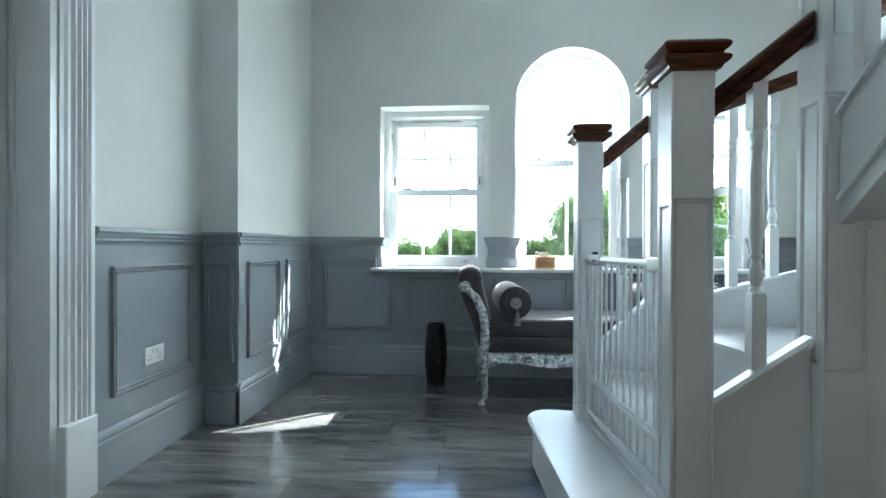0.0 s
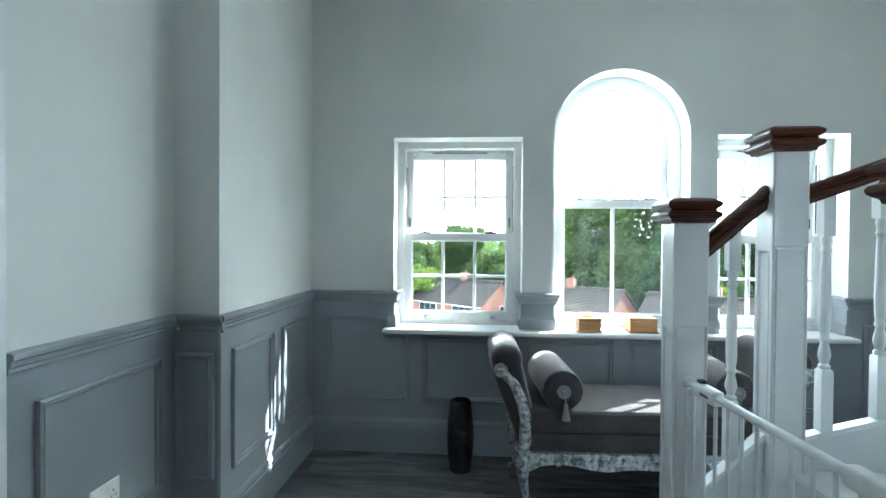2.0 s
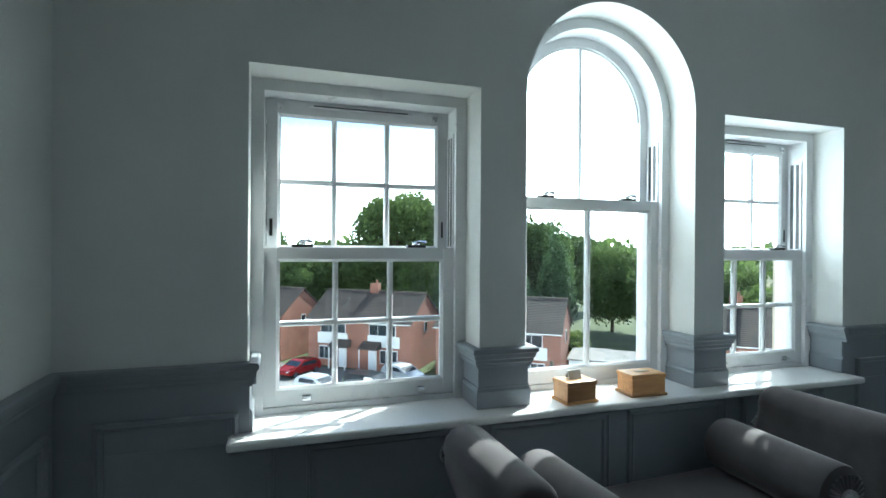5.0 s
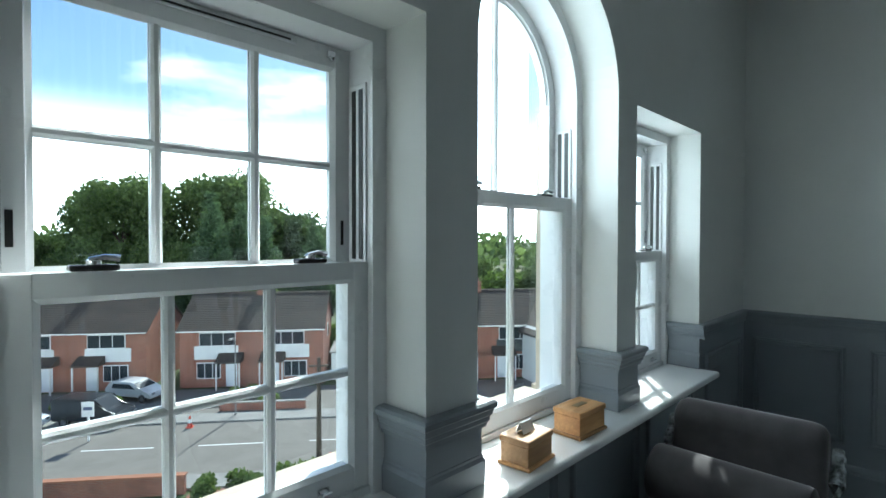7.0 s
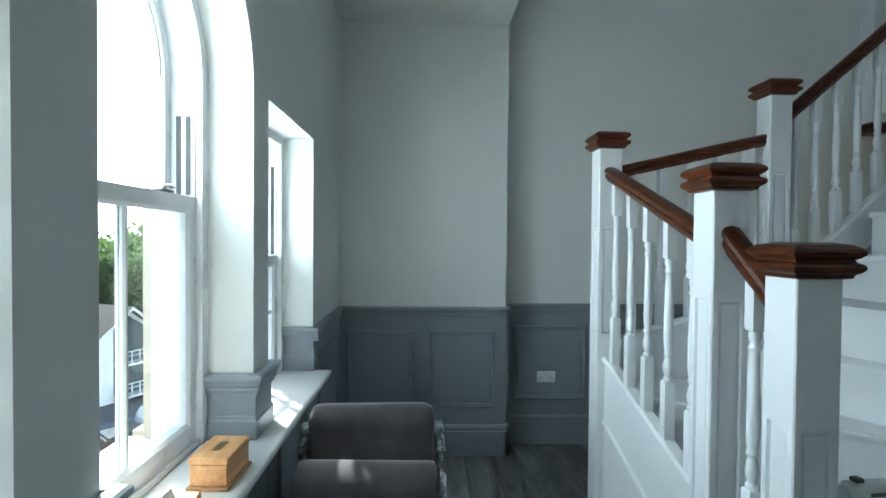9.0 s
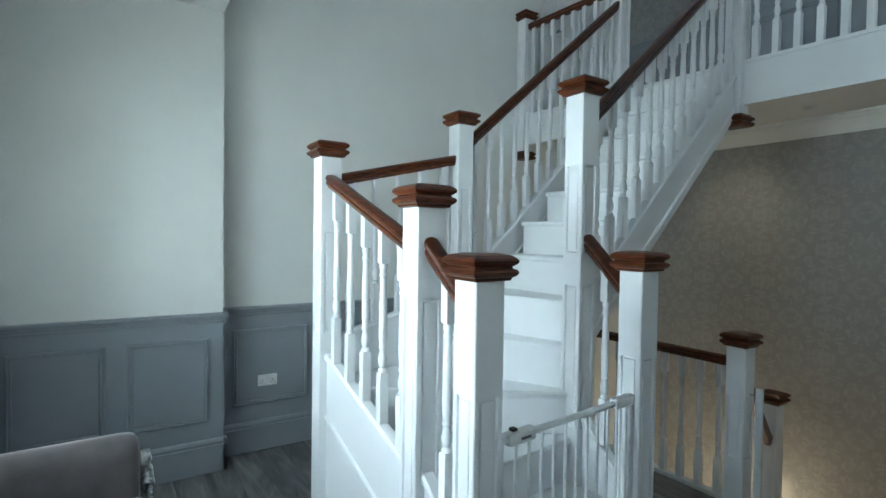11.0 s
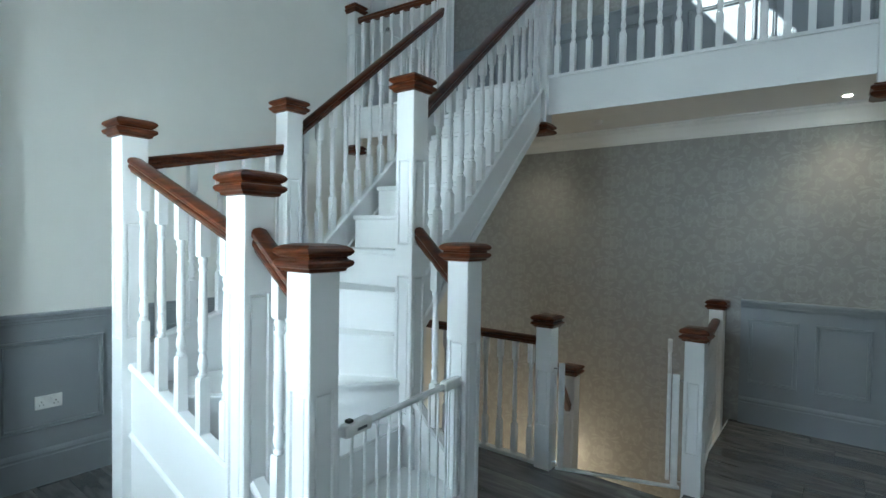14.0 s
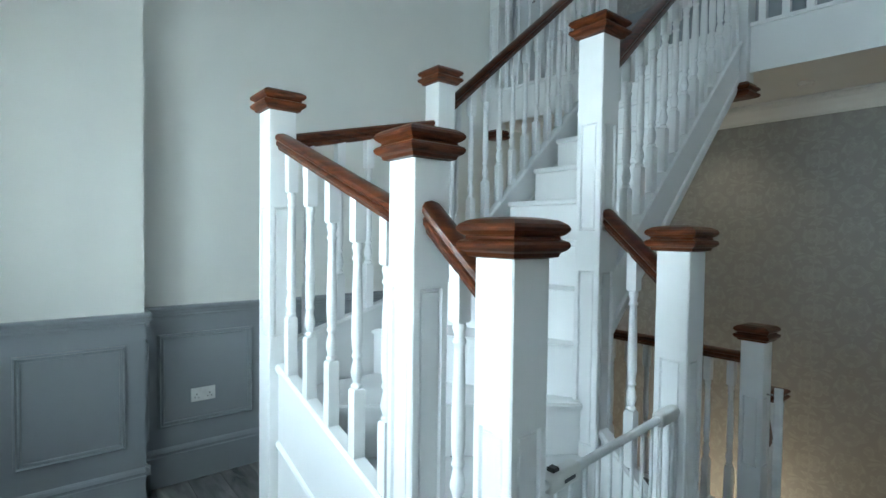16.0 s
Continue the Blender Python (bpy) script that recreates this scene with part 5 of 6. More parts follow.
def rough_stone(name, dark, light, scale=3.0, rough=0.9):
    m, t, b = nodes_of(name)
    v = coords(t)
    n = noise_of(t, v, scale, 7, 0.65)
    lk(t, ramp(t, n, [(0.3, dark), (0.7, light)]), b.inputs["Base Color"])
    b.inputs["Roughness"].default_value = rough
    bump(t, b, noise_of(t, v, scale * 30, 3), 0.2, 0.01)
    return m


def brick_material():
    m, t, b = nodes_of("red_brick")
    tc = t.nodes.new("ShaderNodeTexCoord")
    sp = t.nodes.new("ShaderNodeSeparateXYZ")
    lk(t, tc.outputs["Object"], sp.inputs[0])
    cb = t.nodes.new("ShaderNodeCombineXYZ")
    lk(t, maths(t, "ADD", sp.outputs[0], sp.outputs[1]), cb.inputs[0])
    lk(t, sp.outputs[2], cb.inputs[1])
    br = t.nodes.new("ShaderNodeTexBrick")
    br.inputs["Scale"].default_value = 1.0
    br.inputs["Brick Width"].default_value, br.inputs["Row Height"].default_value, br.inputs["Mortar Size"].default_value = 0.225, 0.075, 0.008
    br.inputs["Color1"].default_value, br.inputs["Color2"].default_value = (0.30, 0.105, 0.06, 1), (0.23, 0.075, 0.045, 1)
    br.inputs["Mortar"].default_value = (0.32, 0.26, 0.21, 1)
    lk(t, cb.outputs[0], br.inputs["Vector"])
    lk(t, mix(t, 1.0, br.outputs[0], ramp(t, noise_of(t, coords(t), 0.7, 5), [(0.3, (0.75,) * 3), (0.7, (1.2,) * 3)]), "MULTIPLY"), b.inputs["Base Color"])
    b.inputs["Roughness"].default_value = 0.9
    return m


MEADOW = ground_material()
ASPHALT = rough_stone("asphalt", (0.150, 0.137, 0.120), (0.205, 0.19, 0.168), 0.5)
PAVE = rough_stone("concrete_paving", (0.20, 0.195, 0.185), (0.30, 0.29, 0.27), 0.9)


def tile_material():
    """Concrete roof tiles, each a slightly different grey-brown, with lichen."""
    m, t, b = nodes_of("roof_tile")
    tc = t.nodes.new("ShaderNodeTexCoord")
    sp = t.nodes.new("ShaderNodeSeparateXYZ")
    lk(t, tc.outputs["Object"], sp.inputs[0])
    cb = t.nodes.new("ShaderNodeCombineXYZ")
    lk(t, sp.outputs[0], cb.inputs[0])
    lk(t, sp.outputs[1], cb.inputs[1])
    br = t.nodes.new("ShaderNodeTexBrick")
    br.inputs["Scale"].default_value = 1.0
    br.inputs["Brick Width"].default_value, br.inputs["Row Height"].default_value, br.inputs["Mortar Size"].default_value = 0.33, 0.19, 0.022
    br.inputs["Color1"].default_value, br.inputs["Color2"].default_value = (0.105, 0.080, 0.066, 1), (0.062, 0.050, 0.044, 1)
    br.inputs["Mortar"].default_value = (0.022, 0.018, 0.016, 1)
    lk(t, cb.outputs[0], br.inputs["Vector"])
    wear = ramp(t, noise_of(t, coords(t), 0.9, 6, 0.65), [(0.3, (0.65, 0.66, 0.66)), (0.7, (1.4, 1.34, 1.2))])
    lk(t, mix(t, 1.0, br.outputs[0], wear, "MULTIPLY"), b.inputs["Base Color"])
    b.inputs["Roughness"].default_value = 0.85
    return m


ROOFM = tile_material()
BRICK = brick_material()
RENDERW = rough_stone("white_render", (0.62, 0.62, 0.60), (0.74, 0.74, 0.72), 0.8)
DARKCLAD = rough_stone("dark_cladding", (0.03, 0.04, 0.04), (0.06, 0.07, 0.07), 1.0, 0.6)
DARKGLASS = plain("window_glass_dark", (0.03, 0.037, 0.045), 0.06)


def leaf_material(name, a, b_):
    m, t, b = nodes_of(name)
    g = t.nodes.new("ShaderNodeNewGeometry")
    oi = t.nodes.new("ShaderNodeObjectInfo")
    c = ramp(t, g.outputs["Random Per Island"], [(0.0, a), (1.0, b_)])
    s = ramp(t, oi.outputs["Random"], [(0.0, (0.75, 0.8, 0.7)), (1.0, (1.2, 1.15, 1.05))])
    lk(t, mix(t, 1.0, c, s, "MULTIPLY"), b.inputs["Base Color"])
    b.inputs["Roughness"].default_value = 0.6
    b.inputs["Transmission Weight"].default_value = 0.0
    tr = t.nodes.new("ShaderNodeBsdfTranslucent")
    lk(t, mix(t, 1.0, c, s, "MULTIPLY"), tr.inputs["Color"])
    ms = t.nodes.new("ShaderNodeMixShader")
    ms.inputs[0].default_value = 0.5
    lk(t, b.outputs[0], ms.inputs[1])
    lk(t, tr.outputs[0], ms.inputs[2])
    lk(t, ms.outputs[0], t.nodes["Material Output"].inputs["Surface"])
    return m


LEAF = leaf_material("broad_leaves", (0.055, 0.095, 0.026), (0.17, 0.235, 0.075))
LEAFD = leaf_material("conifer_leaves", (0.055, 0.10, 0.05), (0.13, 0.20, 0.09))
LEAFL = leaf_material("bright_leaves", (0.085, 0.14, 0.025), (0.20, 0.27, 0.06))
BARK = rough_stone("bark", (0.05, 0.037, 0.027), (0.11, 0.085, 0.06), 6.0)

tagged(part("ground", bx(-2600, 2600, 5.9, 4200, GZ - 1.0, GZ), MEADOW), "grassy fields reaching the horizon", "ground", kind="structure")
tagged(part("ground_south", bx(-2600, 2600, -2600, 5.9, GZ - 1.0, GZ - 0.005), MEADOW), "grass behind the building", "ground", kind="structure")

U = Vector((0.788, -0.616, 0))     # along the street
N = Vector((-0.616, -0.788, 0))    # from the houses to the viewer
CENTRE = Vector((19.2, 42.1, GZ))


SM = Matrix(((U.x, N.x, 0, CENTRE.x), (U.y, N.y, 0, CENTRE.y), (0, 0, 1, GZ), (0, 0, 0, 1)))


def strip(name, u0, u1, n0, n1, z0, z1, mat, label, cat, kind="structure"):
    ob = part(name, bx(u0, u1, n0, n1, z0, z1), mat)
    ob.matrix_basis = SM
    return tagged(ob, label, cat, kind=kind)


strip("road", -160, 160, 5.5, 13.5, -0.1, 0.03, ASPHALT, "grey asphalt street", "road")
strip("pavement", -160, 160, 3.8, 5.49, -0.1, 0.14, PAVE, "pale concrete pavement with a kerb", "pavement")
strip("pavement", -160, 160, 13.51, 15.0, -0.1, 0.14, PAVE, "pale concrete pavement with a kerb", "pavement")
strip("forecourt", -40, 60, -2.5, 3.79, -0.1, 0.06, ASPHALT, "tarmac driveways in front of the houses", "driveway")
lines = tagged(new("road_marking"), "white dashed centre line", "road marking", kind="structure")
dash = mesh_of("dash", bx(-2, 2, -0.06, 0.06, 0.031, 0.036), plain("road_paint", (0.7, 0.7, 0.68), 0.7))
for k in range(-8, 9):
    shared("dash", dash, lines, SM @ pose(k * 6.5, 9.4, 0))


def house_window(parent, x, y, z, w, h, n=2):
    f = part("window", bx(x - w / 2, x + w / 2, y, y + 0.08, z, z + h), plain("white_upvc_far", (0.75, 0.75, 0.74), 0.4), parent)
    for i in range(n):
        a = x - w / 2 + 0.06 + (w - 0.06) * i / n
        part("pane", bx(a, a + (w - 0.06) / n - 0.06, y + 0.075, y + 0.095, z + 0.07, z + h - 0.07), DARKGLASS, f)


def house(u, clad, label, mirror=1):
    """A semi-detached pair: front towards +y in its own space."""
    h = thing("semi_detached_house", label, "house", (0, 0, 0), "houses along the street")
    W, D, E, R = 11.6, 7.6, 4.9, 7.4
    # walls with the gables
    bm = bmesh.new()
    prism(bm, [(-W / 2, -D, 0), (-W / 2, 0, 0), (-W / 2, 0, E), (-W / 2, -D / 2, R - 0.1), (-W / 2, -D, E)], (W, 0, 0))
    part("wall", bm, BRICK, h)
    # tiled slopes, in courses
    for s in (0, 1):
        bm = bmesh.new()
        n = 22
        for i in range(n):
            f0, f1 = i / n, (i + 1.25) / n
            y0, z0 = 0.42 - (D / 2 + 0.42) * f0, E - 0.22 + (R - E + 0.28) * f0
            y1, z1 = 0.42 - (D / 2 + 0.42) * f1, E - 0.22 + (R - E + 0.28) * f1
            if s:
                y0, y1 = -D - y0, -D - y1
            prism(bm, [(-W / 2 - 0.18, y0, z0 + 0.07), (-W / 2 - 0.18, y1, z1 + 0.03), (-W / 2 - 0.18, y1, z1 - 0.05), (-W / 2 - 0.18, y0, z0 - 0.03)], (W + 0.36, 0, 0))
        part("roof", bm, ROOFM, h, "grey-brown tiled roof slope")
    part("ridge", tube(bmesh.new(), [(-W / 2 - 0.18, -D / 2, R + 0.08), (W / 2 + 0.18, -D / 2, R + 0.08)], 0.13, 8), ROOFM, h)
    part("gutter", bx(-W / 2 - 0.15, W / 2 + 0.15, 0.40, 0.50, E - 0.22, E - 0.14), plain("white_gutter", (0.7, 0.7, 0.68), 0.5), h)
    ch = part("chimney", bx(-0.45, 0.45, -D / 2 - 0.35, -D / 2 + 0.35, R - 0.5, R + 0.95), BRICK, h)
    part("chimney_pot", lathe(bmesh.new(), [(0.13, R + 0.95), (0.11, R + 1.3)], 10, (0.2, -D / 2, 0)), BRICK, ch)
    for s in (-1, 1):
        s2 = s * mirror
        cx = s2 * W / 4
        part("cladding", bx(cx - 1.75, cx + 1.75, 0.005, 0.06, 2.35, 3.45), clad, h)
        house_window(h, cx - s2 * 0.1, 0.03, 3.45, 2.9, 1.15, 3)
        house_window(h, cx + s2 * 0.6, 0.03, 0.75, 1.9, 1.35, 3)
        part("door", bx(cx - s2 * 1.2 - 0.45, cx - s2 * 1.2 + 0.45, 0.0, 0.07, 0.05, 2.05), plain("front_door", (0.72, 0.74, 0.76), 0.4), h)
        cn = part("porch", prism(bmesh.new(), [(cx - s2 * 1.2 - 1.0, 0.0, 2.9), (cx - s2 * 1.2 - 1.0, 1.25, 2.35), (cx - s2 * 1.2 - 1.0, 1.25, 2.22), (cx - s2 * 1.2 - 1.0, 0.0, 2.22)], (2.0, 0, 0)), ROOFM, h)
        for px in (-0.9, 0.9):
            part("porch_post", bx(cx - s2 * 1.2 + px - 0.05, cx - s2 * 1.2 + px + 0.05, 1.08, 1.18, 0.05, 2.22), RENDERW, cn)
    for sx in (-1, 1):
        f = part("window", bx(*sorted((sx * (W / 2), sx * (W / 2 + 0.06))), -D / 2 - 0.4, -D / 2 + 0.4, 3.5, 4.6), RENDERW, h)
        part("pane", bx(*sorted((sx * (W / 2 + 0.05), sx * (W / 2 + 0.075))), -D / 2 - 0.32, -D / 2 + 0.32, 3.58, 4.52), DARKGLASS, f)
    h.matrix_basis = SM @ pose(u, -3.0, 0.05)
    return h


house(-16.0, RENDERW, "red-brick semi-detached house with white cladding and tiled roof", -1)
house(-1.8, RENDERW, "red-brick semi-detached house with white panels and tiled roof", 1)
house(18.0, DARKCLAD, "red-brick semi-detached house with dark cladding and tiled roof", 1)
house(-31, RENDERW, "red-brick semi-detached house with porches and tiled roof", 1)
house(41.0, RENDERW, "red-brick semi-detached house at the end of the street", -1)


def garage(u, n, label):
    g = thing("garage", label, "garage", (0, 0, 0))
    part("wall", bx(-1.6, 1.6, -5.5, 0, 0, 2.4), RENDERW, g)
    part("roof", bx(-1.75, 1.75, -5.65, 0.2, 2.401, 2.55), PAVE, g)
    part("door", bx(-1.2, 1.2, 0.002, 0.05, 0.05, 2.05), plain("garage_door", (0.70, 0.70, 0.68), 0.5), g)
    g.matrix_basis = SM @ pose(u, n, 0.05)


garage(6.2, -4.0, "flat-roofed white garage beside the house")
garage(9.7, -3.6, "flat-roofed white garage beside the driveway")


def gabled_house():
    """A white rendered house, gable to the street, with a dark glazed bay and two white-railed balconies."""
    h = thing("gabled_house", "white rendered gabled house with grey roof and two balconies", "house", (0, 0, 0))
    W, D, E, R = 6.4, 8.0, 4.6, 7.1
    part("wall", prism(bmesh.new(), [(-W / 2, 0, 0), (W / 2, 0, 0), (W / 2, 0, E), (0, 0, R - 0.1), (-W / 2, 0, E)], (0, -D, 0)), RENDERW, h)
    for s in (-1, 1):
        bm = prism(bmesh.new(), [(0, 0.9, R), (s * (W / 2 + 0.45), 0.9, E - 0.36), (s * (W / 2 + 0.45), 0.9, E - 0.54), (0, 0.9, R - 0.18)], (0, -D - 1.2, 0))
        part("roof", bm, ROOFM, h, "grey tiled roof slope")
        part("bargeboard", prism(bmesh.new(), [(0, 0.905, R - 0.02), (s * (W / 2 + 0.45), 0.905, E - 0.38), (s * (W / 2 + 0.45), 0.905, E - 0.62), (0, 0.905, R - 0.26)], (0, 0.05, 0)), RENDERW, h)
    part("cladding", prism(bmesh.new(), [(-0.9, 0.004, 0.1), (W / 2 - 0.3, 0.004, 0.1), (W / 2 - 0.3, 0.004, E - 0.1), (0, 0.004, R - 0.6), (-0.9, 0.004, E + 0.9)], (0, 0.04, 0)), DARKCLAD, h, "dark glazed gable bay")
    for z in (0.35, 2.75):
        b = part("balcony", bx(-0.9, W / 2 - 0.2, 0.05, 1.1, z, z + 0.12), RENDERW, h)
        part("rail", bx(-0.9, W / 2 - 0.2, 1.03, 1.10, z + 1.02, z + 1.10), RENDERW, b)
        part("rail", bx(-0.9, W / 2 - 0.2, 1.04, 1.09, z + 0.72, z + 0.77), RENDERW, b)
        for i in range(7):
            x = -0.87 + (W / 2 + 0.64) * i / 6
            part("post", bx(x - 0.035, x + 0.035, 1.035, 1.095, z + 0.121, z + 1.019), RENDERW, b)
    h.matrix_basis = SM @ pose(25.3, -1.0, 0.05, 0, 0, -14)


gabled_house()


# vehicles
def car(u, n, turn, paint, label, L=4.2, W=1.75, H=1.45, van=False):
    c = thing("parked_car", label, "car", (0, 0, 0))
    m = plain("car_paint", paint, 0.22, 0.3)
    prof = [(-L / 2, 0.35), (-L / 2, 0.75), (-L / 2 + 0.1, 0.90), (-L * 0.40, H - 0.08), (-L * 0.30, H), (L * 0.08, H), (L * 0.24, 0.97), (L * 0.44, 0.84), (L / 2, 0.66), (L / 2, 0.35)]
    if van:
        prof = [(-L / 2, 0.35), (-L / 2, H - 0.1), (-L / 2 + 0.1, H), (L * 0.12, H), (L * 0.27, 1.05), (L * 0.46, 0.92), (L / 2, 0.7), (L / 2, 0.35)]
    bm = prism(bmesh.new(), [(x, -W / 2, z) for x, z in prof], (0, W, 0))
    bmesh.ops.bevel(bm, geom=list(bm.edges), offset=0.09, segments=2, affect="EDGES")
    body = part("body", bm, m, c, smooth=True)
    for s in (-1, 1):
        y = s * (W / 2 + 0.004)
        top = [(-L * 0.34, 0.95), (-L * 0.30, H - 0.13), (L * 0.05, H - 0.13), (L * 0.17, 0.98)]
        part("side_window", prism(bmesh.new(), [(x, y, z) for x, z in top], (0, s * 0.006, 0)), DARKGLASS, body)
    part("windscreen", prism(bmesh.new(), [(L * 0.095, -W / 2 + 0.15, H - 0.07), (L * 0.095, W / 2 - 0.15, H - 0.07), (L * 0.235, W / 2 - 0.1, 1.02), (L * 0.235, -W / 2 + 0.1, 1.02)], (0.012, 0, 0.012)), DARKGLASS, body)
    for x in (-L * 0.31, L * 0.31):
        for y in (-W / 2 + 0.09, W / 2 - 0.09):
            w = part("wheel", lathe(bmesh.new(), [(0.2, -0.1), (0.31, -0.1), (0.31, 0.1), (0.2, 0.1)], 18, (x, y, 0.31), "Y"), BLACK, c, smooth=True)
            part("rim", lathe(bmesh.new(), [(0.19, -0.108), (0.19, 0.108)], 14, (x, y, 0.31), "Y"), CHROME, w)
    for y in (-W / 2 + 0.3, W / 2 - 0.3):
        part("headlight", bx(L / 2 - 0.10, L / 2 + 0.005, y - 0.16, y + 0.16, 0.62, 0.74, bev=0.02), CHROME, c)
    c.matrix_basis = SM @ pose(u, n, 0.06, 0, 0, turn)


car(-9.9, -0.6, 20, (0.62, 0.64, 0.66), "silver hatchback parked on a driveway")
car(-10.2, 4.6, 8, (0.03, 0.035, 0.04), "black people carrier parked at the kerb", 4.7, 1.85, 1.8, True)
car(-14.8, 5.6, 8, (0.7, 0.72, 0.74), "white car parked at the kerb")
car(-6.3, 19.0, 62, (0.26, 0.42, 0.58), "pale blue car parked below the window")
car(21.6, 9.6, 4, (0.03, 0.04, 0.045), "dark estate car parked along the street")
car(25.2, 6.6, 4, (0.55, 0.58, 0.60), "silver car parked along the street")
car(-20, 1.0, 100, (0.30, 0.02, 0.02), "dark red car on a driveway")


def leaf_cloud(rnd, lobes, count, size):
    """Leaf sprays (small bent quads) scattered over a set of overlapping lobes."""
    vs, fs = [], []
    total = sum(r ** 2 for _, r in lobes)
    for c, r in lobes:
        for _ in range(int(count * r * r / total)):
            d = Vector((rnd.gauss(0, 1), rnd.gauss(0, 1), rnd.gauss(0, 1))).normalized()
            if d.z < -0.55 and rnd.random() < 0.7:
                continue
            p = Vector(c) + d * r * (0.35 + 0.85 * rnd.random() ** 0.7)
            q = Euler((rnd.uniform(0, 6.3), rnd.uniform(0, 6.3), rnd.uniform(0, 6.3))).to_matrix()
            s = size * rnd.uniform(0.55, 1.35)
            k = len(vs)
            for co in ((-1, -0.5, 0), (0.1, -0.75, 0.25), (1, 0.1, 0), (0.2, 0.8, 0.25), (-0.8, 0.5, -0.1)):
                vs.append(p + q @ Vector(co) * s)
            fs.append((k, k + 1, k + 2, k + 3, k + 4))
    me = bpy.data.meshes.new("crown")
    me.from_pydata([tuple(v) for v in vs], [], fs)
    return me


def tree_kind(name, label, seed, h, rad, mat, count, size, conifer=False):
    rnd = random.Random(seed)
    lobes = []
    if conifer:
        for i in range(13):
            f = i / 12
            r = rad * (1.05 - 0.86 * f)
            for k in range(3):
                a = rnd.uniform(0, 6.28)
                lobes.append(((r * 0.45 * math.cos(a), r * 0.45 * math.sin(a), h * (0.14 + 0.83 * f)), r * 0.62))
    else:
        for i in range(90):
            a, f = rnd.uniform(0, 6.28), rnd.random()
            zz = h * (0.20 + 0.70 * f)
            rr = rad * (0.35 + 0.62 * math.sin(math.pi * (0.15 + 0.75 * f))) * rnd.uniform(0.35, 0.95)
            lobes.append(((rr * math.cos(a), rr * math.sin(a), zz), rad * rnd.uniform(0.18, 0.34)))
    t = thing(name, label, "tree", (0, 0, 0))
    bm = tube(bmesh.new(), [(0, 0, -0.3), (0.05, 0, h * 0.2), (0, 0.08, h * 0.5), (0.1, 0, h * 0.85)], [h * 0.022, h * 0.018, h * 0.012, h * 0.003], 10)
    for c, r in lobes[:9]:
        z0 = max(h * 0.15, c[2] - h * 0.22)
        tube(bm, [(0, 0, z0), (c[0] * 0.5, c[1] * 0.5, (z0 + c[2]) / 2), c], [h * 0.008, h * 0.005, h * 0.002], 6)
    part("trunk", bm, BARK, t, smooth=True)
    cr = new("crown", leaf_cloud(rnd, lobes, count, size))
    cr.data.materials.append(mat)
    cr.parent = t
    return t


oak = tree_kind("broadleaf_tree", "tall full-leaved broadleaf tree behind the houses", 3, 20, 7.5, LEAF, 60000, 0.19)
ash = tree_kind("broadleaf_tree", "rounded leafy tree behind the houses", 8, 15, 6.0, LEAF, 42000, 0.18)
fir = tree_kind("conifer_tree", "dark green tall conifer", 5, 19, 4.2, LEAFD, 22000, 0.17, True)
lime = tree_kind("broadleaf_tree", "bright green young tree", 12, 7.5, 3.0, LEAFL, 9000, 0.15)


def polar(az, d):
    a = radians(az)
    return (0.8 + d * math.sin(a), 4.4 + d * math.cos(a), GZ)


kinds = {"o": oak, "a": ash, "f": fir, "l": lime}
spots = [("o", 22, 82, 1.12), ("o", 13, 80, 1.05), ("a", 28, 84, 1.15), ("a", 6, 88, 0.9), ("f", 31, 70, 0.80), ("a", 17, 72, 0.8), ("a", 37, 78, 0.85), ("a", 42, 72, 0.75),
         ("o", -2, 96, 0.8), ("a", -8, 84, 0.85), ("o", -15, 90, 0.9), ("a", -22, 80, 0.9), ("a", 48, 66, 0.7), ("l", 52, 60, 1.2), ("a", 57, 62, 0.7), ("a", 63, 58, 0.72),
         ("f", 20.5, 66, 0.95), ("f", 23.5, 69, 0.9), ("f", 26, 64, 0.8), ("l", 24.5, 57, 1.1), ("a", 69, 66, 0.8), ("l", 46, 58, 1.0), ("a", 75, 60, 0.7), ("o", 33, 100, 0.75), ("a", 10, 100, 0.9),
         ("a", 2, 74, 0.75), ("l", -7, 66, 1.2), ("l", 33, 52, 0.55), ("a", 81, 55, 0.8), ("o", -32, 70, 0.8), ("a", -40, 62, 0.8)]
used = set()
for i, (k, az, d, sc_) in enumerate(spots):
    m = pose(*polar(az, d), 0, 0, (i * 67) % 360)
    if k not in used:
        used.add(k)
        ob = kinds[k]
        ob.matrix_basis = m
    else:
        ob = copy_thing(kinds[k], m)
    ob.scale = (sc_, sc_, sc_)
# far woods along the horizon
rnd = random.Random(21)
lobes = []
for i in range(420):
    az = rnd.uniform(-50, 95)
    d = rnd.uniform(170, 420)
    x, y, z = polar(az, d)
    r = rnd.uniform(5, 9) * d / 260
    lobes.append(((x, y, z + r * 0.55), r))
fw = new("far_woods", leaf_cloud(rnd, lobes, 16000, 2.0))
fw.data.materials.append(LEAF)
tagged(fw, "far hedgerows and woods along the horizon", "woods", kind="stuff")


def bush(u, n, w, d, h, mat, label, name="hedge"):
    rnd = random.Random(int(u * 10) + 77)
    lobes = [((rnd.uniform(-w / 2, w / 2), rnd.uniform(-d / 2, d / 2), rnd.uniform(0.25, 0.65) * h), h * rnd.uniform(0.28, 0.42)) for _ in range(max(6, int(w * 3)))]
    b = new(name, leaf_cloud(rnd, lobes, int(900 + 500 * w), 0.10))
    b.data.materials.append(mat)
    b.matrix_basis = SM @ pose(u, n, 0.0)
    tagged(b, label, "hedge")


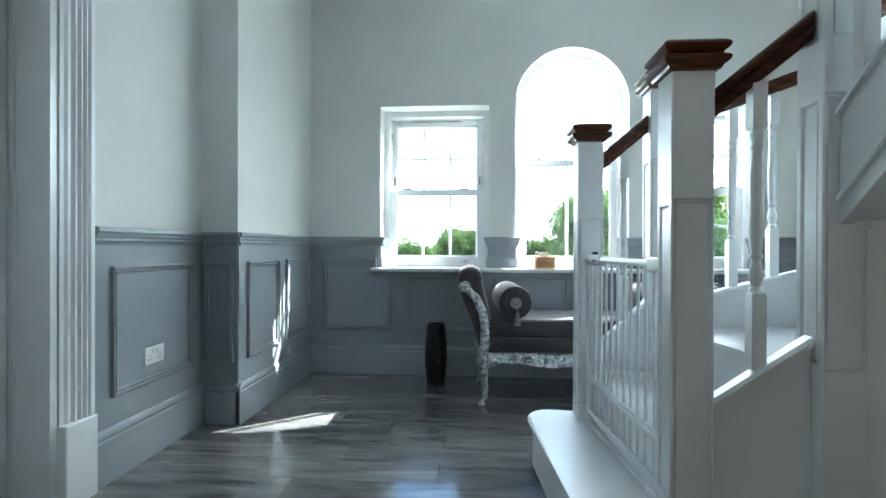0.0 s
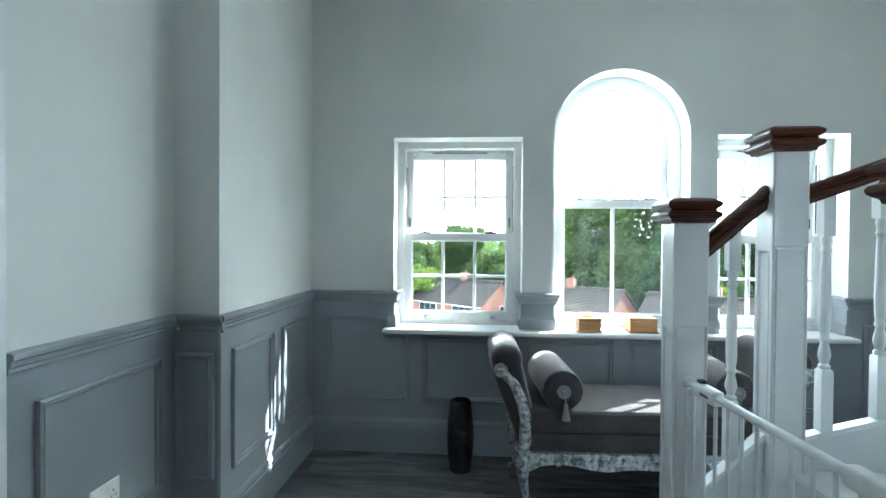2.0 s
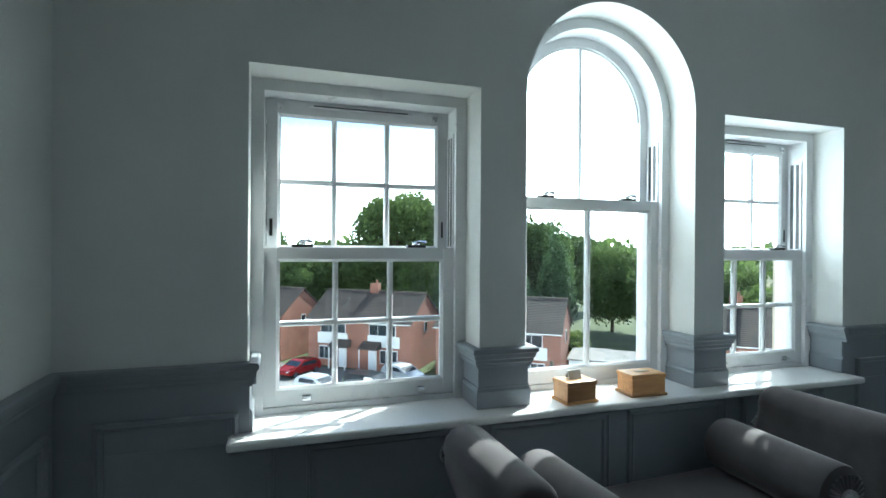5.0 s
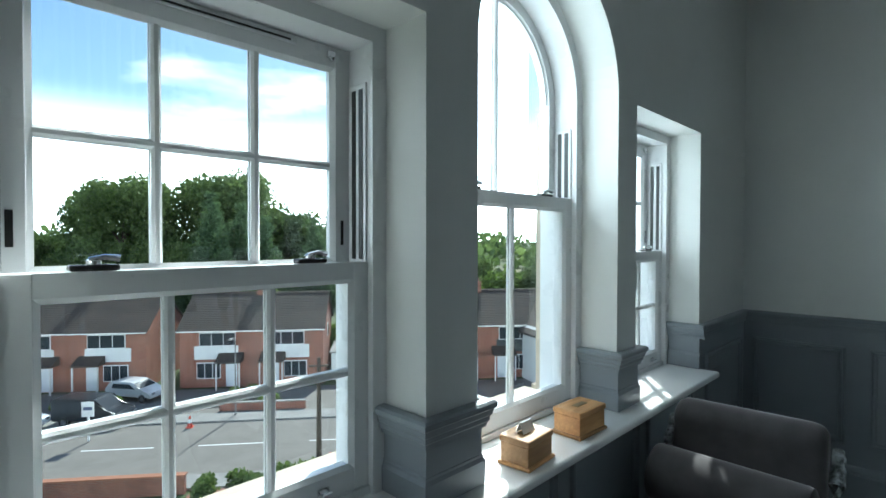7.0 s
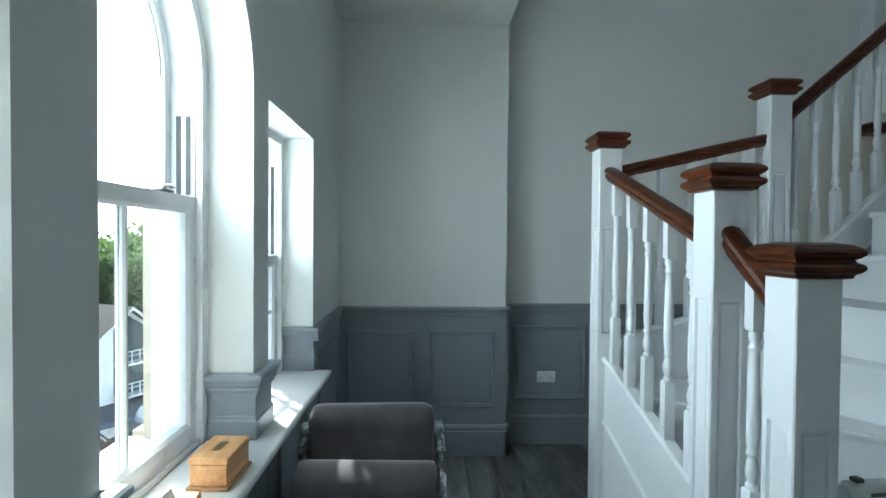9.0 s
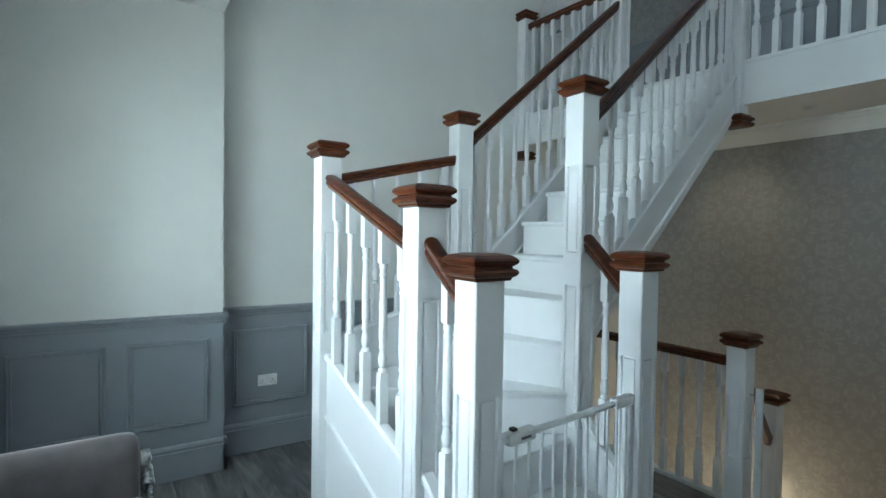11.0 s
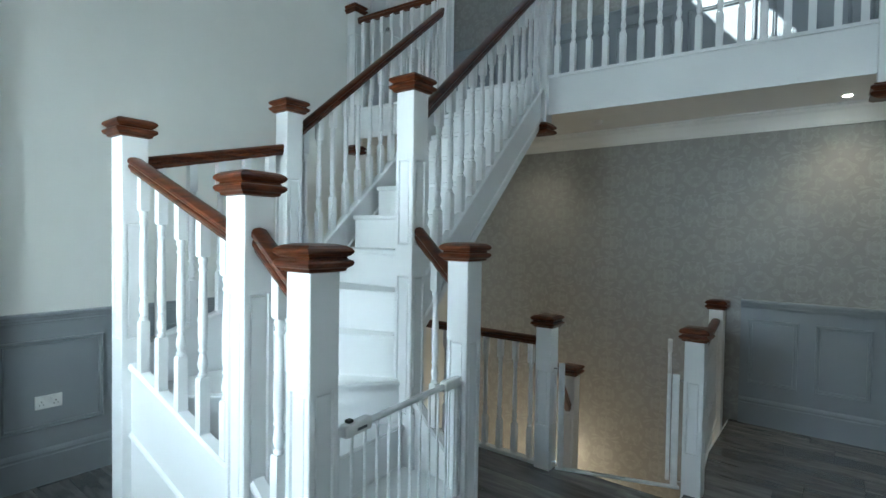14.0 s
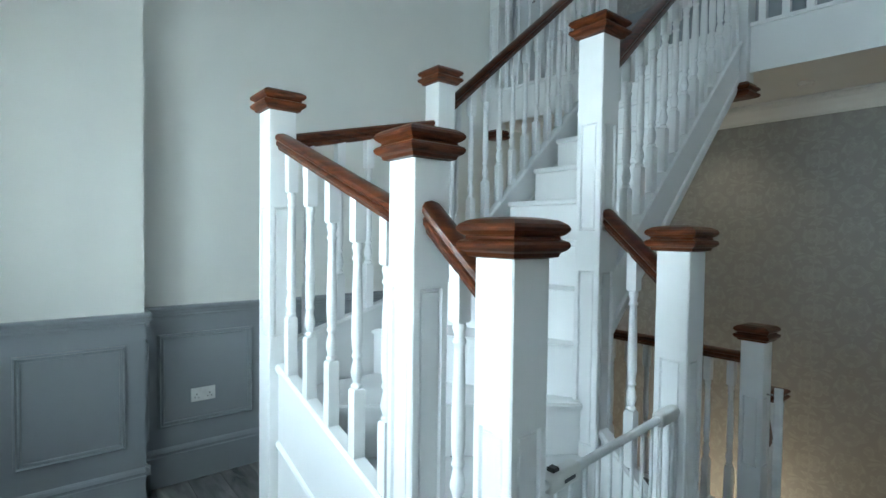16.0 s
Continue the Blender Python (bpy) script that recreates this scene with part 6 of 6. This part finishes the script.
bush(1.6, 16.1, 3.4, 1.1, 1.3, LEAF, "clipped green hedge behind the garden wall")
bush(4.6, 15.8, 2.2, 1.4, 1.6, LEAFL, "loose green shrub with red flowers")
bush(-12.5, 1.6, 5.0, 0.7, 0.9, LEAFL, "low bright hedge between driveways")
bush(-1.5, 1.2, 1.4, 1.1, 1.3, LEAF, "rounded shrub in a front garden")
bush(0.6, 2.2, 1.0, 0.9, 1.0, LEAFL, "small shrub in a front garden")
bush(12.5, 2.0, 3.0, 1.2, 1.4, LEAF, "green shrub in a front garden")

gw = part("garden_wall", bx(-9.5, -0.6, 15.2, 15.45, 0, 0.95), BRICK)
gw.matrix_basis = SM
tagged(gw, "low red-brick garden wall along the pavement", "garden wall")
part("coping", bx(-9.55, -0.55, 15.15, 15.5, 0.951, 1.02), rough_stone("brick_coping", (0.28, 0.11, 0.06), (0.36, 0.17, 0.10)), gw)
strip("driveway_paving", -0.4, 1.2, 15.01, 26, 0.0, 0.05, rough_stone("red_paving", (0.24, 0.09, 0.07), (0.33, 0.14, 0.11)), "red block-paved path", "path")
strip("front_lawn", -7.5, -0.5, 15.5, 24, 0.0, 0.06, MEADOW, "green front lawn", "lawn")


def pole(u, n, h):
    p = thing("telegraph_pole", "weathered wooden telegraph pole beside the road", "telegraph pole", (0, 0, 0))
    part("shaft", tube(bmesh.new(), [(0, 0, 0), (0, 0, h)], [0.15, 0.10], 12), BARK, p, smooth=True)
    part("crossbar", bx(-0.5, 0.5, -0.05, 0.05, h - 0.5, h - 0.4), BARK, p)
    p.matrix_basis = SM @ pose(u, n, 0)


pole(5.6, 14.0, 6.2)
sp = thing("street_lamp", "slender grey street lamp", "street lamp", (0, 0, 0))
part("column", tube(bmesh.new(), [(0, 0, 0), (0, 0, 5.2)], [0.07, 0.04], 10), PAVE, sp, smooth=True)
part("arm", tube(bmesh.new(), [(0, 0, 5.2), (0, 0.4, 5.5), (0, 0.9, 5.55)], 0.03, 8), PAVE, sp, smooth=True)
part("lantern", bx(-0.1, 0.1, 0.85, 1.3, 5.48, 5.6, bev=0.03), PAVE, sp)
sp.matrix_basis = SM @ pose(-1.2, 4.4, 0.1)
sg = thing("estate_sign", "white sale sign on a post", "sign", (0, 0, 0))
part("post", bx(-0.05, 0.05, -0.05, 0.05, 0, 2.4), RENDERW, sg)
part("board", bx(-0.35, 0.35, 0.055, 0.09, 1.5, 2.4), RENDERW, sg)
part("print_bar", bx(-0.25, 0.25, 0.0901, 0.095, 1.9, 2.1), plain("sign_print", (0.05, 0.07, 0.14), 0.6), sg)
sg.matrix_basis = SM @ pose(-8.8, 8.0, 0.1)

fw_ = part("front_wall", bx(-2.6, 3.4, 3.1, 3.32, 0, 0.62), BRICK)
fw_.matrix_basis = SM
tagged(fw_, "low red-brick front wall beside the pavement", "garden wall")
part("coping", bx(-2.64, 3.44, 3.06, 3.36, 0.621, 0.69), PAVE, fw_)
CONE = plain("cone_plastic", (0.55, 0.06, 0.03), 0.5)


def traffic_cone(u, n):
    c = thing("traffic_cone", "red and white traffic cone on the road edge", "traffic cone", (0, 0, 0), "cones along the street")
    part("base", bx(-0.22, 0.22, -0.22, 0.22, 0.0, 0.04, bev=0.01), CONE, c)
    part("body", lathe(bmesh.new(), [(0.17, 0.041), (0.13, 0.26), (0.045, 0.74), (0.03, 0.75)], 14), CONE, c, smooth=True)
    part("sleeve", lathe(bmesh.new(), [(0.128, 0.30), (0.082, 0.55)], 14), RENDERW, c, "white reflective sleeve", True)
    c.matrix_basis = SM @ pose(u, n, 0.03)


for cu, cn_ in ((-3.6, 6.2), (6.1, 13.1), (5.0, 15.4)):
    traffic_cone(cu, cn_)

# ---- floor planks ----
plank_meshes = {}
rnd = random.Random(4)
PW, PLEN = 0.19, 1.28


def plank(x0, x1, y0, y1):
    key = (round(x1 - x0, 3), round(y1 - y0, 3))
    if key not in plank_meshes:
        L, W = key
        bm = bmesh.new()
        c = 0.0016
        rings = [[bm.verts.new(v) for v in ((c0, c0, z), (L - c0, c0, z), (L - c0, W - c0, z), (c0, W - c0, z))] for c0, z in ((0.0004, -0.0115), (0.0004, -c), (c, 0.0))]
        for a, b in zip(rings, rings[1:]):
            for i in range(4):
                bm.faces.new((a[i], a[(i + 1) % 4], b[(i + 1) % 4], b[i]))
        bm.faces.new(rings[-1])
        plank_meshes[key] = mesh_of("plank", bm, PLANK)
    shared("plank", plank_meshes[key], floor, pose(x0, y0, 0))


y = SY
while y < NY - 0.01:
    y2 = min(y + PW, NY)
    lim = EX if y >= VY1 - 0.02 else VX0
    x = -(rnd.randint(1, 7) * 0.16)
    while x < lim:
        a, b = max(x, 0.0), min(x + PLEN, lim)
        if b - a > 0.02:
            plank(a, b, y, y2)
        x += PLEN
    y = y2
